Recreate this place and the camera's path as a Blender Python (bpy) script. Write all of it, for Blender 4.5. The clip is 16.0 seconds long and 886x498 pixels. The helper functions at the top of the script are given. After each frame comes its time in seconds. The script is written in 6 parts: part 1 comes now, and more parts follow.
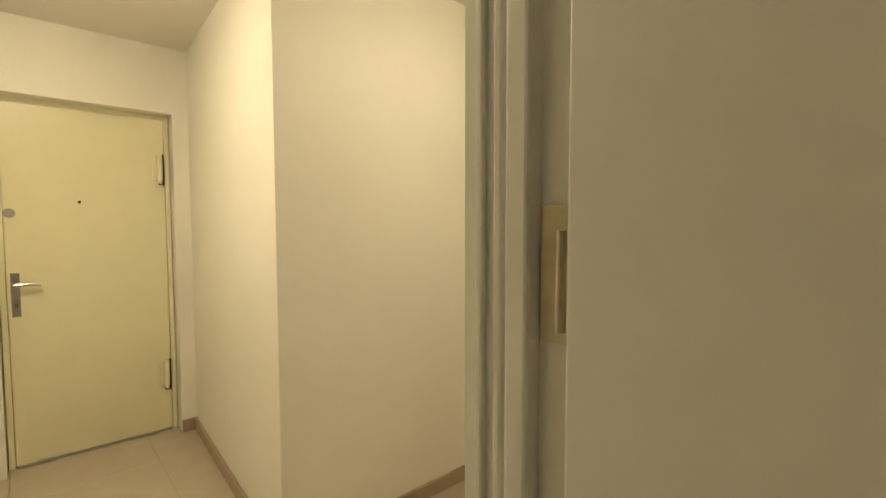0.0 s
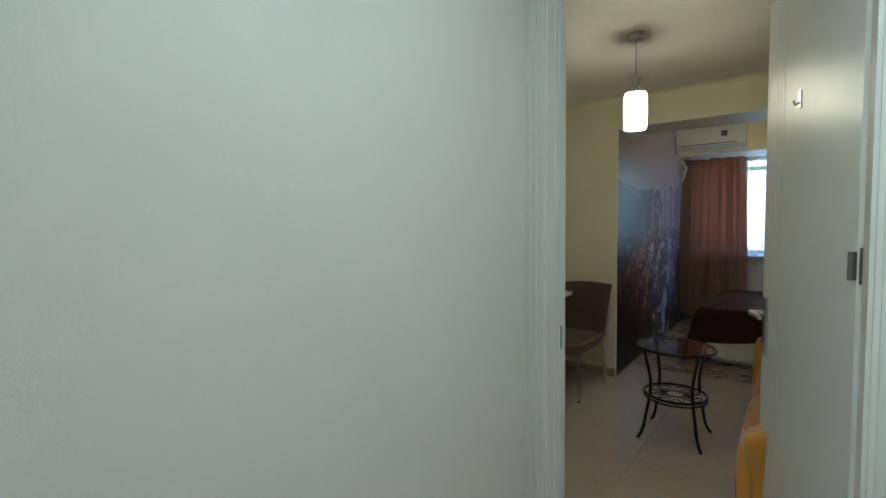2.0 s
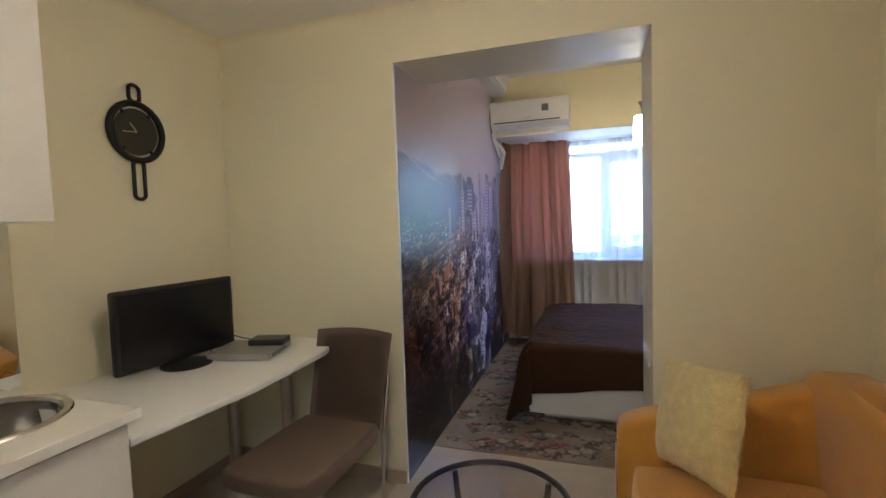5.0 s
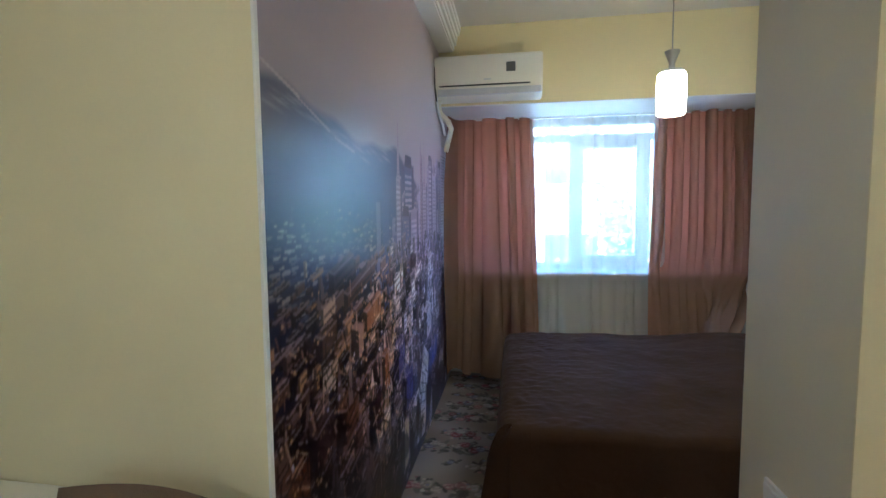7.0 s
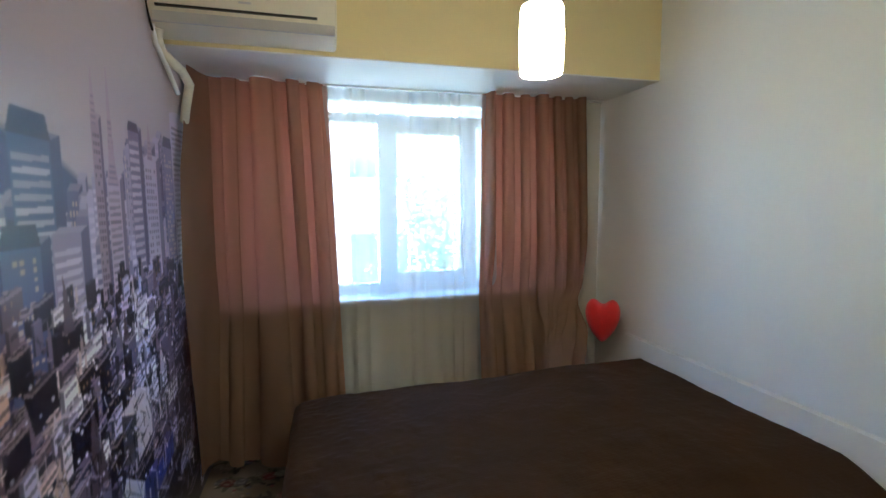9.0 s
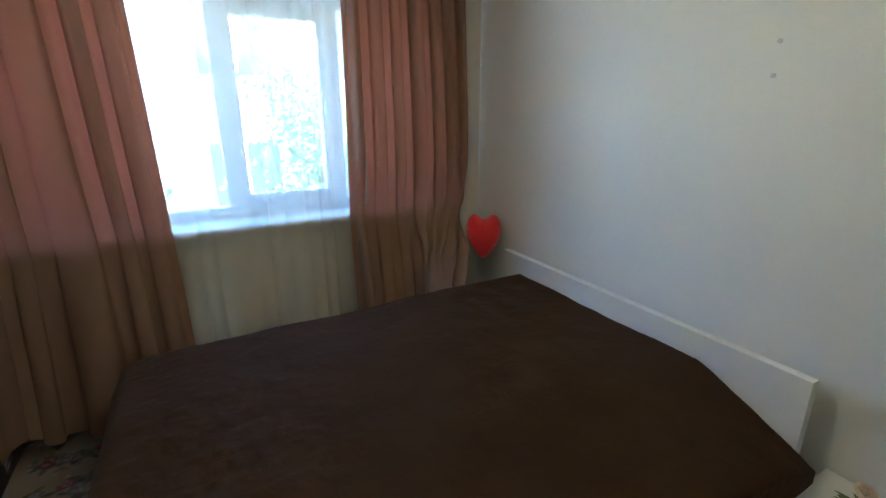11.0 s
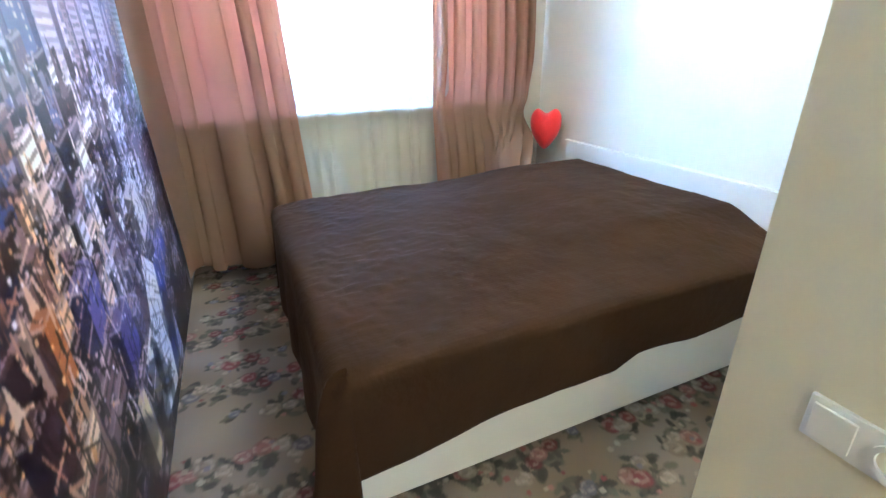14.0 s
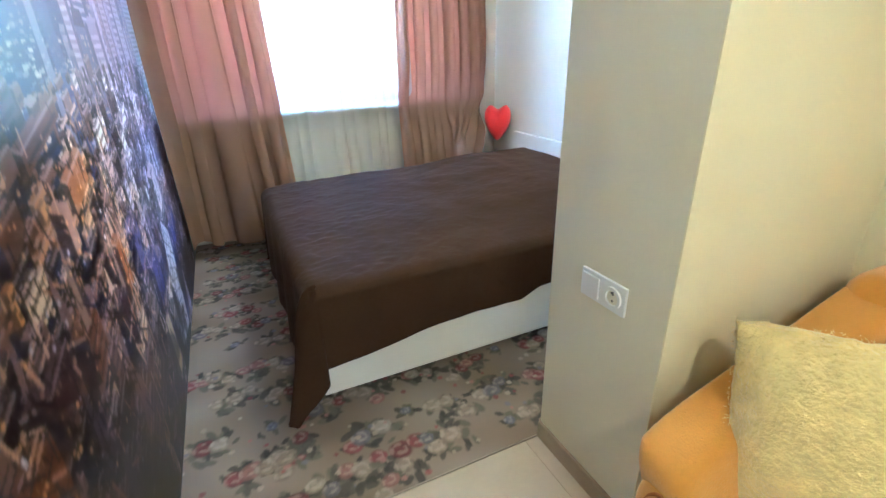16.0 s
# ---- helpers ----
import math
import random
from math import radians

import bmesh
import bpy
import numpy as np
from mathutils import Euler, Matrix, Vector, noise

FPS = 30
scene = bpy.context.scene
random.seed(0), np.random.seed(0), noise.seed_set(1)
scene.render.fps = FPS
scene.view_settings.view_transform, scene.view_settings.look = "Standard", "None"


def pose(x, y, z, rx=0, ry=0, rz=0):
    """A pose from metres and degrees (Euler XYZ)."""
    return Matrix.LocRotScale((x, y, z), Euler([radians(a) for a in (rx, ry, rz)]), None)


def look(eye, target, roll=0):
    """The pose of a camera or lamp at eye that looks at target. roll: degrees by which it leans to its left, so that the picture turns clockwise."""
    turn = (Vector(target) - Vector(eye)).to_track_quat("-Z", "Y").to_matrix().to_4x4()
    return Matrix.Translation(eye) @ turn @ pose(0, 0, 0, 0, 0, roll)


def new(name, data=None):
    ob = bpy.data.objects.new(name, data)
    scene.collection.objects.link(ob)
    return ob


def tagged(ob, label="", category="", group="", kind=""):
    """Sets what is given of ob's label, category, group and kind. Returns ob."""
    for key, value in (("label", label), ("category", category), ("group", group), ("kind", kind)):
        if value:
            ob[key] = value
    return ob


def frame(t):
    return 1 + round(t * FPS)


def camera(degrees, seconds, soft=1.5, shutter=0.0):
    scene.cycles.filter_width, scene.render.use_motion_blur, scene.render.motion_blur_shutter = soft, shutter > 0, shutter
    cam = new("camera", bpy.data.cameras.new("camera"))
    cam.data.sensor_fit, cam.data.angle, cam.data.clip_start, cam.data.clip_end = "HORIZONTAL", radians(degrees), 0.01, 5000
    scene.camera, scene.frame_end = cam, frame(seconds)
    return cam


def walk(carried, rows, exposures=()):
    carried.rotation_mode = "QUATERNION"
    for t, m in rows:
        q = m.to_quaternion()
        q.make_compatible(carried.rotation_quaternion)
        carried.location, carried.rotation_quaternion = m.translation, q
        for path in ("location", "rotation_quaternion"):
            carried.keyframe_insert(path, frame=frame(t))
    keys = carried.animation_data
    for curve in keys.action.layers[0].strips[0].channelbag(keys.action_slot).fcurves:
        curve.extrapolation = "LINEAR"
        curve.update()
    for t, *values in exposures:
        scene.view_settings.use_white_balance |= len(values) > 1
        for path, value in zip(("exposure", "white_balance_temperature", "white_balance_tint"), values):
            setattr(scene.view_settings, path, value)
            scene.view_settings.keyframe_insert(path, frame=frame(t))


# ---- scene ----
cam = camera(87.9, 16.0)
PATH = [
    (0, (2.168, -4.887, 1.279), (0.678, -3.558, 1.168), -0.1),
    (0.2, (2.059, -4.849, 1.28), (0.566, -3.524, 1.161), -0.8),
    (0.5, (1.9, -4.779, 1.283), (0.407, -3.452, 1.174), -0.4),
    (1, (1.672, -4.606, 1.374), (0.182, -3.277, 1.255), -0.3),
    (1.5, (1.472, -4.436, 1.402), (0.065, -3.02, 1.28), -0.3),
    (2, (1.293, -4.185, 1.392), (0.067, -2.608, 1.286), -0.6),
    (2.5, (1.203, -3.868, 1.419), (0.127, -2.187, 1.296), -0.6),
    (3, (1.167, -3.539, 1.389), (0.202, -1.791, 1.264), -0.8),
    (3.5, (1.101, -3.207, 1.392), (0.261, -1.396, 1.27), -0.9),
    (4, (1.05, -2.9, 1.377), (0.323, -1.041, 1.255), -1.1),
    (4.2, (1.043, -2.768, 1.391), (0.346, -0.897, 1.269), -1.2),
    (6.3, (0.736, -1.364, 1.405), (0.207, 0.56, 1.274), -0.9),
    (6.5, (0.695, -1.258, 1.421), (0.197, 0.674, 1.275), -0.4),
    (7, (0.567, -0.962, 1.448), (0.262, 1.009, 1.296), -0.5),
    (7.5, (0.503, -0.65, 1.5), (0.413, 1.339, 1.317), -0.3),
    (8, (0.501, -0.363, 1.492), (0.576, 1.629, 1.332), -0.4),
    (8.5, (0.569, -0.075, 1.521), (0.841, 1.898, 1.346), -0.5),
    (9, (0.66, 0.16, 1.53), (1.173, 2.084, 1.339), -0.4),
    (9.5, (0.761, 0.347, 1.514), (1.392, 2.234, 1.317), -0.4),
    (10, (0.874, 0.431, 1.544), (1.606, 2.272, 1.271), -0.3),
    (10.2, (0.925, 0.435, 1.567), (1.695, 2.25, 1.233), -0.1),
    (12.3, (0.674, 0.421, 1.315), (1.699, 1.94, 0.514), -1.0),
    (12.5, (0.631, 0.381, 1.277), (1.628, 1.929, 0.497), -0.9),
    (13, (0.484, 0.274, 1.291), (1.404, 1.857, 0.488), -0.6),
    (13.5, (0.46, 0.114, 1.296), (1.26, 1.767, 0.505), -1.1),
    (14, (0.407, -0.021, 1.299), (1.139, 1.66, 0.501), -1.0),
    (14.5, (0.384, -0.172, 1.316), (1.054, 1.537, 0.523), -1.1),
    (15, (0.372, -0.295, 1.323), (1.014, 1.424, 0.528), -1.3),
    (15.5, (0.349, -0.459, 1.316), (1.009, 1.255, 0.522), -1.4),
    (16, (0.364, -0.609, 1.338), (1.127, 1.059, 0.539), -1.7),
]
SKY, LAMP, HALL_LAMP, ENTRY_FILL = 0.15, 2.35, 3.5, 6.2
EXPOSURES = [(0.0, 3.98, 7900, 6), (0.45, 3.6, 7900, 6), (0.65, 3.5, 4400, -7), (2.0, 3.62, 4450, -5), (2.5, 3.65, 4650, -4), (3.0, 3.8, 4700, 0), (4.0, 4.55, 4850, 15), (6.5, 4.7, 4250, 3),
             (7.5, 4.65, 4300, 1), (8.5, 4.55, 4800, 0), (9.5, 4.15, 4850, -1), (10.2, 3.85, 4900, -2), (12.3, 5.75, 4400, -3), (14.0, 6.3, 4250, -3), (16.0, 6.25, 4150, -3)]
walk(cam, [(t, look(eye, target, roll)) for t, eye, target, roll in PATH], EXPOSURES)

# ---- world, sun, exposure ----
world = bpy.data.worlds.new("world")
scene.world = world
world.use_nodes = True
wn = world.node_tree
sky = wn.nodes.new("ShaderNodeTexSky")
sky.sky_type = "NISHITA"
sky.sun_disc = False
sky.sun_elevation = radians(48)
sky.sun_rotation = radians(200)
wn.links.new(sky.outputs[0], wn.nodes["Background"].inputs[0])
wn.nodes["Background"].inputs[1].default_value = SKY

sun = new("sun", bpy.data.lights.new("sun", "SUN"))
sun.data.energy = 4.5
sun.data.angle = radians(0.5)
sun.data.color = (1.0, 0.95, 0.86)
sun.matrix_world = look((-2, -6, 9), (0, 0, 0))

# ---- materials ----
MATS = {}


def material(name, color, rough=0.6, metal=0.0, var=0.06, scale=6.0, fine=120.0, bump=0.0, bump_scale=60.0, spec=0.5, coat=0.0, sheen=0.0, stretch=(1, 1, 1), rvar=0.08):
    """Surface with stains at a large scale, grain at a small one, and fine relief."""
    if name in MATS:
        return MATS[name]
    m = bpy.data.materials.new(name)
    m.use_nodes = True
    nt = m.node_tree
    b = nt.nodes["Principled BSDF"]
    b.inputs["Roughness"].default_value = rough
    b.inputs["Metallic"].default_value = metal
    b.inputs["Specular IOR Level"].default_value = spec
    b.inputs["Coat Weight"].default_value = coat
    b.inputs["Sheen Weight"].default_value = sheen
    geo = nt.nodes.new("ShaderNodeTexCoord")
    mp = nt.nodes.new("ShaderNodeMapping")
    mp.inputs["Scale"].default_value = stretch
    nt.links.new(geo.outputs["Object"], mp.inputs[0])
    n1 = nt.nodes.new("ShaderNodeTexNoise")
    n1.inputs["Scale"].default_value = scale
    n1.inputs["Detail"].default_value = 5
    n2 = nt.nodes.new("ShaderNodeTexNoise")
    n2.inputs["Scale"].default_value = fine
    nt.links.new(mp.outputs[0], n1.inputs["Vector"])
    nt.links.new(mp.outputs[0], n2.inputs["Vector"])
    ad = nt.nodes.new("ShaderNodeMath")
    ad.operation = "MULTIPLY_ADD"
    ad.inputs[1].default_value = 0.35
    nt.links.new(n2.outputs["Fac"], ad.inputs[0])
    nt.links.new(n1.outputs["Fac"], ad.inputs[2])
    ramp = nt.nodes.new("ShaderNodeMapRange")
    ramp.inputs["From Min"].default_value = 0.35
    ramp.inputs["From Max"].default_value = 1.0
    ramp.inputs["To Min"].default_value = 1 - var
    ramp.inputs["To Max"].default_value = 1 + var
    nt.links.new(ad.outputs[0], ramp.inputs["Value"])
    mul = nt.nodes.new("ShaderNodeMix")
    mul.data_type = "RGBA"
    mul.blend_type = "MULTIPLY"
    mul.inputs["Factor"].default_value = 1.0
    mul.inputs["A"].default_value = (*color, 1)
    nt.links.new(ramp.outputs[0], mul.inputs["B"])
    nt.links.new(mul.outputs["Result"], b.inputs["Base Color"])
    rr = nt.nodes.new("ShaderNodeMapRange")
    rr.inputs["From Min"].default_value = 0.35
    rr.inputs["From Max"].default_value = 1.0
    rr.inputs["To Min"].default_value = max(0.01, rough * (1 - rvar))
    rr.inputs["To Max"].default_value = min(1.0, rough * (1 + rvar))
    nt.links.new(ad.outputs[0], rr.inputs["Value"])
    nt.links.new(rr.outputs[0], b.inputs["Roughness"])
    if bump:
        n3 = nt.nodes.new("ShaderNodeTexNoise")
        n3.inputs["Scale"].default_value = bump_scale
        n3.inputs["Detail"].default_value = 4
        nt.links.new(mp.outputs[0], n3.inputs["Vector"])
        bp = nt.nodes.new("ShaderNodeBump")
        bp.inputs["Strength"].default_value = bump
        bp.inputs["Distance"].default_value = 0.01
        nt.links.new(n3.outputs["Fac"], bp.inputs["Height"])
        nt.links.new(bp.outputs[0], b.inputs["Normal"])
    MATS[name] = m
    return m


def cloth(name, color, trans, clear=0.0, weave=900.0, share=0.4):
    """Woven cloth that lets light through; clear is the open part of a net."""
    m = bpy.data.materials.new(name)
    m.use_nodes = True
    nt = m.node_tree
    nt.nodes.remove(nt.nodes["Principled BSDF"])
    out = nt.nodes["Material Output"]
    tc = nt.nodes.new("ShaderNodeTexCoord")
    nz = nt.nodes.new("ShaderNodeTexNoise")
    nz.inputs["Scale"].default_value = weave
    nt.links.new(tc.outputs["Object"], nz.inputs["Vector"])
    mr = nt.nodes.new("ShaderNodeMapRange")
    mr.inputs["To Min"].default_value = 0.8
    mr.inputs["To Max"].default_value = 1.2
    nt.links.new(nz.outputs["Fac"], mr.inputs["Value"])
    mul = nt.nodes.new("ShaderNodeMix")
    mul.data_type = "RGBA"
    mul.blend_type = "MULTIPLY"
    mul.inputs["Factor"].default_value = 1.0
    mul.inputs["A"].default_value = (*color, 1)
    nt.links.new(mr.outputs[0], mul.inputs["B"])
    d = nt.nodes.new("ShaderNodeBsdfDiffuse")
    t = nt.nodes.new("ShaderNodeBsdfTranslucent")
    nt.links.new(mul.outputs["Result"], d.inputs["Color"])
    t.inputs["Color"].default_value = (*trans, 1)
    mx = nt.nodes.new("ShaderNodeMixShader")
    mx.inputs[0].default_value = share
    nt.links.new(d.outputs[0], mx.inputs[1])
    nt.links.new(t.outputs[0], mx.inputs[2])
    last = mx
    if clear:
        tr = nt.nodes.new("ShaderNodeBsdfTransparent")
        m2 = nt.nodes.new("ShaderNodeMixShader")
        m2.inputs[0].default_value = clear
        nt.links.new(mx.outputs[0], m2.inputs[1])
        nt.links.new(tr.outputs[0], m2.inputs[2])
        last = m2
    nt.links.new(last.outputs[0], out.inputs["Surface"])
    return m


def glow(name, color, strength):
    m = bpy.data.materials.new(name)
    m.use_nodes = True
    b = m.node_tree.nodes["Principled BSDF"]
    b.inputs["Base Color"].default_value = (0.85, 0.83, 0.78, 1)
    b.inputs["Roughness"].default_value = 0.3
    b.inputs["Emission Color"].default_value = (*color, 1)
    b.inputs["Emission Strength"].default_value = strength
    return m


def glass(name, color=(1, 1, 1), rough=0.0, thin=True):
    m = bpy.data.materials.new(name)
    m.use_nodes = True
    nt = m.node_tree
    nt.nodes.remove(nt.nodes["Principled BSDF"])
    out = nt.nodes["Material Output"]
    tr = nt.nodes.new("ShaderNodeBsdfTransparent")
    tr.inputs[0].default_value = (*color, 1)
    gl = nt.nodes.new("ShaderNodeBsdfGlossy")
    gl.inputs["Roughness"].default_value = rough
    fr = nt.nodes.new("ShaderNodeLayerWeight")
    pw = nt.nodes.new("ShaderNodeMath")
    pw.operation = "POWER"
    pw.inputs[1].default_value = 4.0
    nt.links.new(fr.outputs["Facing"], pw.inputs[0])
    ma = nt.nodes.new("ShaderNodeMath")
    ma.operation = "MULTIPLY_ADD"
    ma.inputs[1].default_value = 0.9
    ma.inputs[2].default_value = 0.045
    nt.links.new(pw.outputs[0], ma.inputs[0])
    mx = nt.nodes.new("ShaderNodeMixShader")
    nt.links.new(ma.outputs[0], mx.inputs[0])
    nt.links.new(tr.outputs[0], mx.inputs[1])
    nt.links.new(gl.outputs[0], mx.inputs[2])
    nt.links.new(mx.outputs[0], out.inputs["Surface"])
    return m


def printed(name, rough, spec, bump=0.0, bump_scale=300.0):
    """Surface coloured by the print stored on its mesh."""
    m = bpy.data.materials.new(name)
    m.use_nodes = True
    nt = m.node_tree
    b = nt.nodes["Principled BSDF"]
    at = nt.nodes.new("ShaderNodeAttribute")
    at.attribute_name = "print"
    nt.links.new(at.outputs["Color"], b.inputs["Base Color"])
    b.inputs["Roughness"].default_value = rough
    b.inputs["Specular IOR Level"].default_value = spec
    if bump:
        tc = nt.nodes.new("ShaderNodeTexCoord")
        n3 = nt.nodes.new("ShaderNodeTexNoise")
        n3.inputs["Scale"].default_value = bump_scale
        nt.links.new(tc.outputs["Object"], n3.inputs["Vector"])
        bp = nt.nodes.new("ShaderNodeBump")
        bp.inputs["Strength"].default_value = bump
        bp.inputs["Distance"].default_value = 0.005
        nt.links.new(n3.outputs["Fac"], bp.inputs["Height"])
        nt.links.new(bp.outputs[0], b.inputs["Normal"])
    return m


CREAM = material("cream_paint", (0.79, 0.735, 0.515), 0.55, var=0.03, scale=2.5, bump=0.06, bump_scale=140)
HALL = material("hall_paint", (0.78, 0.76, 0.70), 0.5, var=0.03, scale=2.5, bump=0.06, bump_scale=140)
WHITE_WALL = material("white_paint", (0.80, 0.80, 0.78), 0.5, var=0.025, scale=2.0, bump=0.06, bump_scale=140)
BEAM = material("beam_paint", (0.80, 0.70, 0.38), 0.55, var=0.03, scale=2.5, bump=0.05, bump_scale=140)
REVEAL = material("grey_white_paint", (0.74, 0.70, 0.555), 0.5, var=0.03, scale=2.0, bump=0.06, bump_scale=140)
IVORY = material("ivory_window_wall_paint", (0.64, 0.60, 0.52), 0.55, var=0.04, scale=3, bump=0.06, bump_scale=140)
CEIL = material("ceiling_paint", (0.80, 0.77, 0.70), 0.6, var=0.03, scale=2.0)
TILE = material("porcelain_tile", (0.48, 0.41, 0.33), 0.10, var=0.05, scale=9, fine=60, spec=0.6)
GROUT = material("grout", (0.40, 0.34, 0.28), 0.7)
SKIRT = material("skirting_tile", (0.36, 0.28, 0.20), 0.3, var=0.08, scale=20)
DOORW = material("white_door_laminate", (0.76, 0.75, 0.71), 0.36, var=0.012, scale=2, spec=0.35, rvar=0.02)
ENTRY = material("cream_steel_door_paint", (0.74, 0.70, 0.50), 0.32, var=0.04, scale=5, bump=0.04, bump_scale=90)
CHROME = material("chrome", (0.72, 0.72, 0.72), 0.12, 1.0, var=0.03)
NICKEL = material("brushed_nickel", (0.52, 0.50, 0.46), 0.32, 1.0, var=0.06, stretch=(1, 1, 12))
STEEL = material("sink_steel", (0.55, 0.54, 0.52), 0.25, 1.0, var=0.06, scale=30)
GLOSSW = material("gloss_white_front", (0.71, 0.675, 0.61), 0.24, var=0.03, scale=14, spec=0.4)
MATTW = material("white_melamine", (0.82, 0.81, 0.78), 0.35, var=0.025, scale=6)
TOP = material("white_worktop", (0.80, 0.77, 0.70), 0.18, var=0.04, scale=12, fine=200)
BLACKIRON = material("black_iron", (0.012, 0.011, 0.011), 0.42, 0.3, var=0.3, bump=0.2, bump_scale=150)
BLACKP = material("black_plastic", (0.012, 0.012, 0.013), 0.35, var=0.15)
SCREEN = material("black_screen", (0.006, 0.006, 0.008), 0.22, var=0.1)
GREYP = material("silver_plastic", (0.36, 0.35, 0.33), 0.35, 0.4, var=0.05)
LEATHER = material("taupe_leatherette", (0.15, 0.105, 0.075), 0.42, var=0.12, scale=10, bump=0.25, bump_scale=260)
ORANGE = material("orange_velour", (0.58, 0.28, 0.014), 0.75, var=0.12, scale=9, bump=0.25, bump_scale=220, sheen=0.4)
PIPING = material("dark_orange_piping", (0.30, 0.10, 0.008), 0.7, var=0.1)
FUR = material("yellow_plush", (0.80, 0.65, 0.26), 0.95, var=0.16, scale=26, bump=0.9, bump_scale=110, sheen=0.5)
SPREAD = material("brown_quilted_satin", (0.047, 0.0262, 0.0155), 0.6, var=0.16, scale=5, bump=0.42, bump_scale=26, spec=0.012, sheen=0.07)
SPREAD.node_tree.nodes["Principled BSDF"].inputs["Specular Tint"].default_value = (1.0, 0.66, 0.48, 1)


def stitch(mat, pitch, depth):
    """Fine quilting lines along the bed on top of the other relief."""
    nt = mat.node_tree
    wv = nt.nodes.new("ShaderNodeTexWave")
    wv.bands_direction = "Y"
    wv.inputs["Scale"].default_value = 0.314 / pitch
    wv.inputs["Distortion"].default_value = 2.5
    wv.inputs["Detail Scale"].default_value = 0.6
    tc = nt.nodes.new("ShaderNodeTexCoord")
    nt.links.new(tc.outputs["Object"], wv.inputs["Vector"])
    bp = nt.nodes.new("ShaderNodeBump")
    bp.inputs["Strength"].default_value = depth
    bp.inputs["Distance"].default_value = 0.004
    nt.links.new(wv.outputs["Fac"], bp.inputs["Height"])
    b2 = nt.nodes["Principled BSDF"]
    nt.links.new(b2.inputs["Normal"].links[0].from_socket, bp.inputs["Normal"])
    nt.links.new(bp.outputs[0], b2.inputs["Normal"])


SPREAD.node_tree.nodes["Principled BSDF"].inputs["Sheen Tint"].default_value = (0.80, 0.52, 0.38, 1)
SPREAD.node_tree.nodes["Principled BSDF"].inputs["Sheen Roughness"].default_value = 0.35
stitch(SPREAD, 0.013, 0.07)
REDF = material("red_plush", (0.75, 0.012, 0.014), 0.7, var=0.08, scale=20, bump=0.2, bump_scale=300, sheen=0.3)
PVC = material("white_pvc", (0.82, 0.83, 0.84), 0.3, var=0.02)
ACW = material("ivory_plastic", (0.80, 0.77, 0.66), 0.35, var=0.02, scale=3)
ACG = material("grey_flap", (0.60, 0.60, 0.62), 0.35, var=0.03)
DARKG = material("dark_grey_plastic", (0.12, 0.12, 0.12), 0.4)
TAPE = material("pipe_wrap_tape", (0.72, 0.68, 0.55), 0.6, var=0.1, scale=30)
MIRROR = material("mirror_silver", (0.86, 0.86, 0.84), 0.015, 1.0, var=0.01)
PANE = glass("window_glass")
TABLEGLASS = glass("smoked_glass", (0.86, 0.85, 0.89))
CURT = cloth("mauve_curtain_cloth", (0.26, 0.17, 0.118), (0.29, 0.078, 0.046), share=0.25)
SHEER = cloth("white_sheer_net", (0.82, 0.82, 0.80), (0.85, 0.86, 0.86), clear=0.70, share=0.66)
SHADE = glow("lit_opal_glass", (1.0, 0.71, 0.385), LAMP)
HALLGLOW = glow("lit_hall_diffuser", (1.0, 0.88, 0.68), HALL_LAMP)
ENTRYFILLGLOW = glow("added_entry_fill", (1.0, 0.88, 0.68), ENTRY_FILL)
TERRA = material("painted_wood_pot", (0.36, 0.17, 0.08), 0.5, var=0.25, scale=40)
BAND = material("dark_pot_band", (0.13, 0.05, 0.03), 0.5)
PEACH = material("peach_petal", (0.86, 0.50, 0.33), 0.6, var=0.15, scale=60)
PALE = material("pale_petal", (0.82, 0.66, 0.52), 0.6, var=0.12, scale=60)
LEAF = material("artificial_leaf", (0.15, 0.17, 0.04), 0.5, var=0.3, scale=40)
BUD = material("pale_green_bud", (0.45, 0.55, 0.30), 0.5, var=0.2, scale=60)
MOSAIC = material("cream_mosaic", (0.42, 0.37, 0.30), 0.35, var=0.2, scale=25)
DIALG = material("dark_dial", (0.03, 0.028, 0.025), 0.3)
WORNSTEEL = material("dull_steel", (0.20, 0.19, 0.17), 0.4, 0.8, var=0.2, scale=40)
WORNBRASS = material("worn_brass", (0.50, 0.43, 0.30), 0.42, 0.3, var=0.2, scale=40)
GOLD = material("gold_pointer", (0.55, 0.42, 0.2), 0.3, 1.0)

# ---- mesh helpers ----


def merge(bm, part_bm):
    me = bpy.data.meshes.new("tmp")
    part_bm.to_mesh(me)
    part_bm.free()
    bm.from_mesh(me)
    bpy.data.meshes.remove(me)
    return bm


def box(lo, hi, bevel=0.0, seg=2, bm=None):
    b = bmesh.new()
    bmesh.ops.create_cube(b, size=1)
    for v in b.verts:
        for i in range(3):
            v.co[i] = lo[i] + (v.co[i] + 0.5) * (hi[i] - lo[i])
    if bevel:
        bmesh.ops.bevel(b, geom=b.edges[:], offset=bevel, segments=seg, affect="EDGES", profile=0.5)
    return merge(bm, b) if bm else b


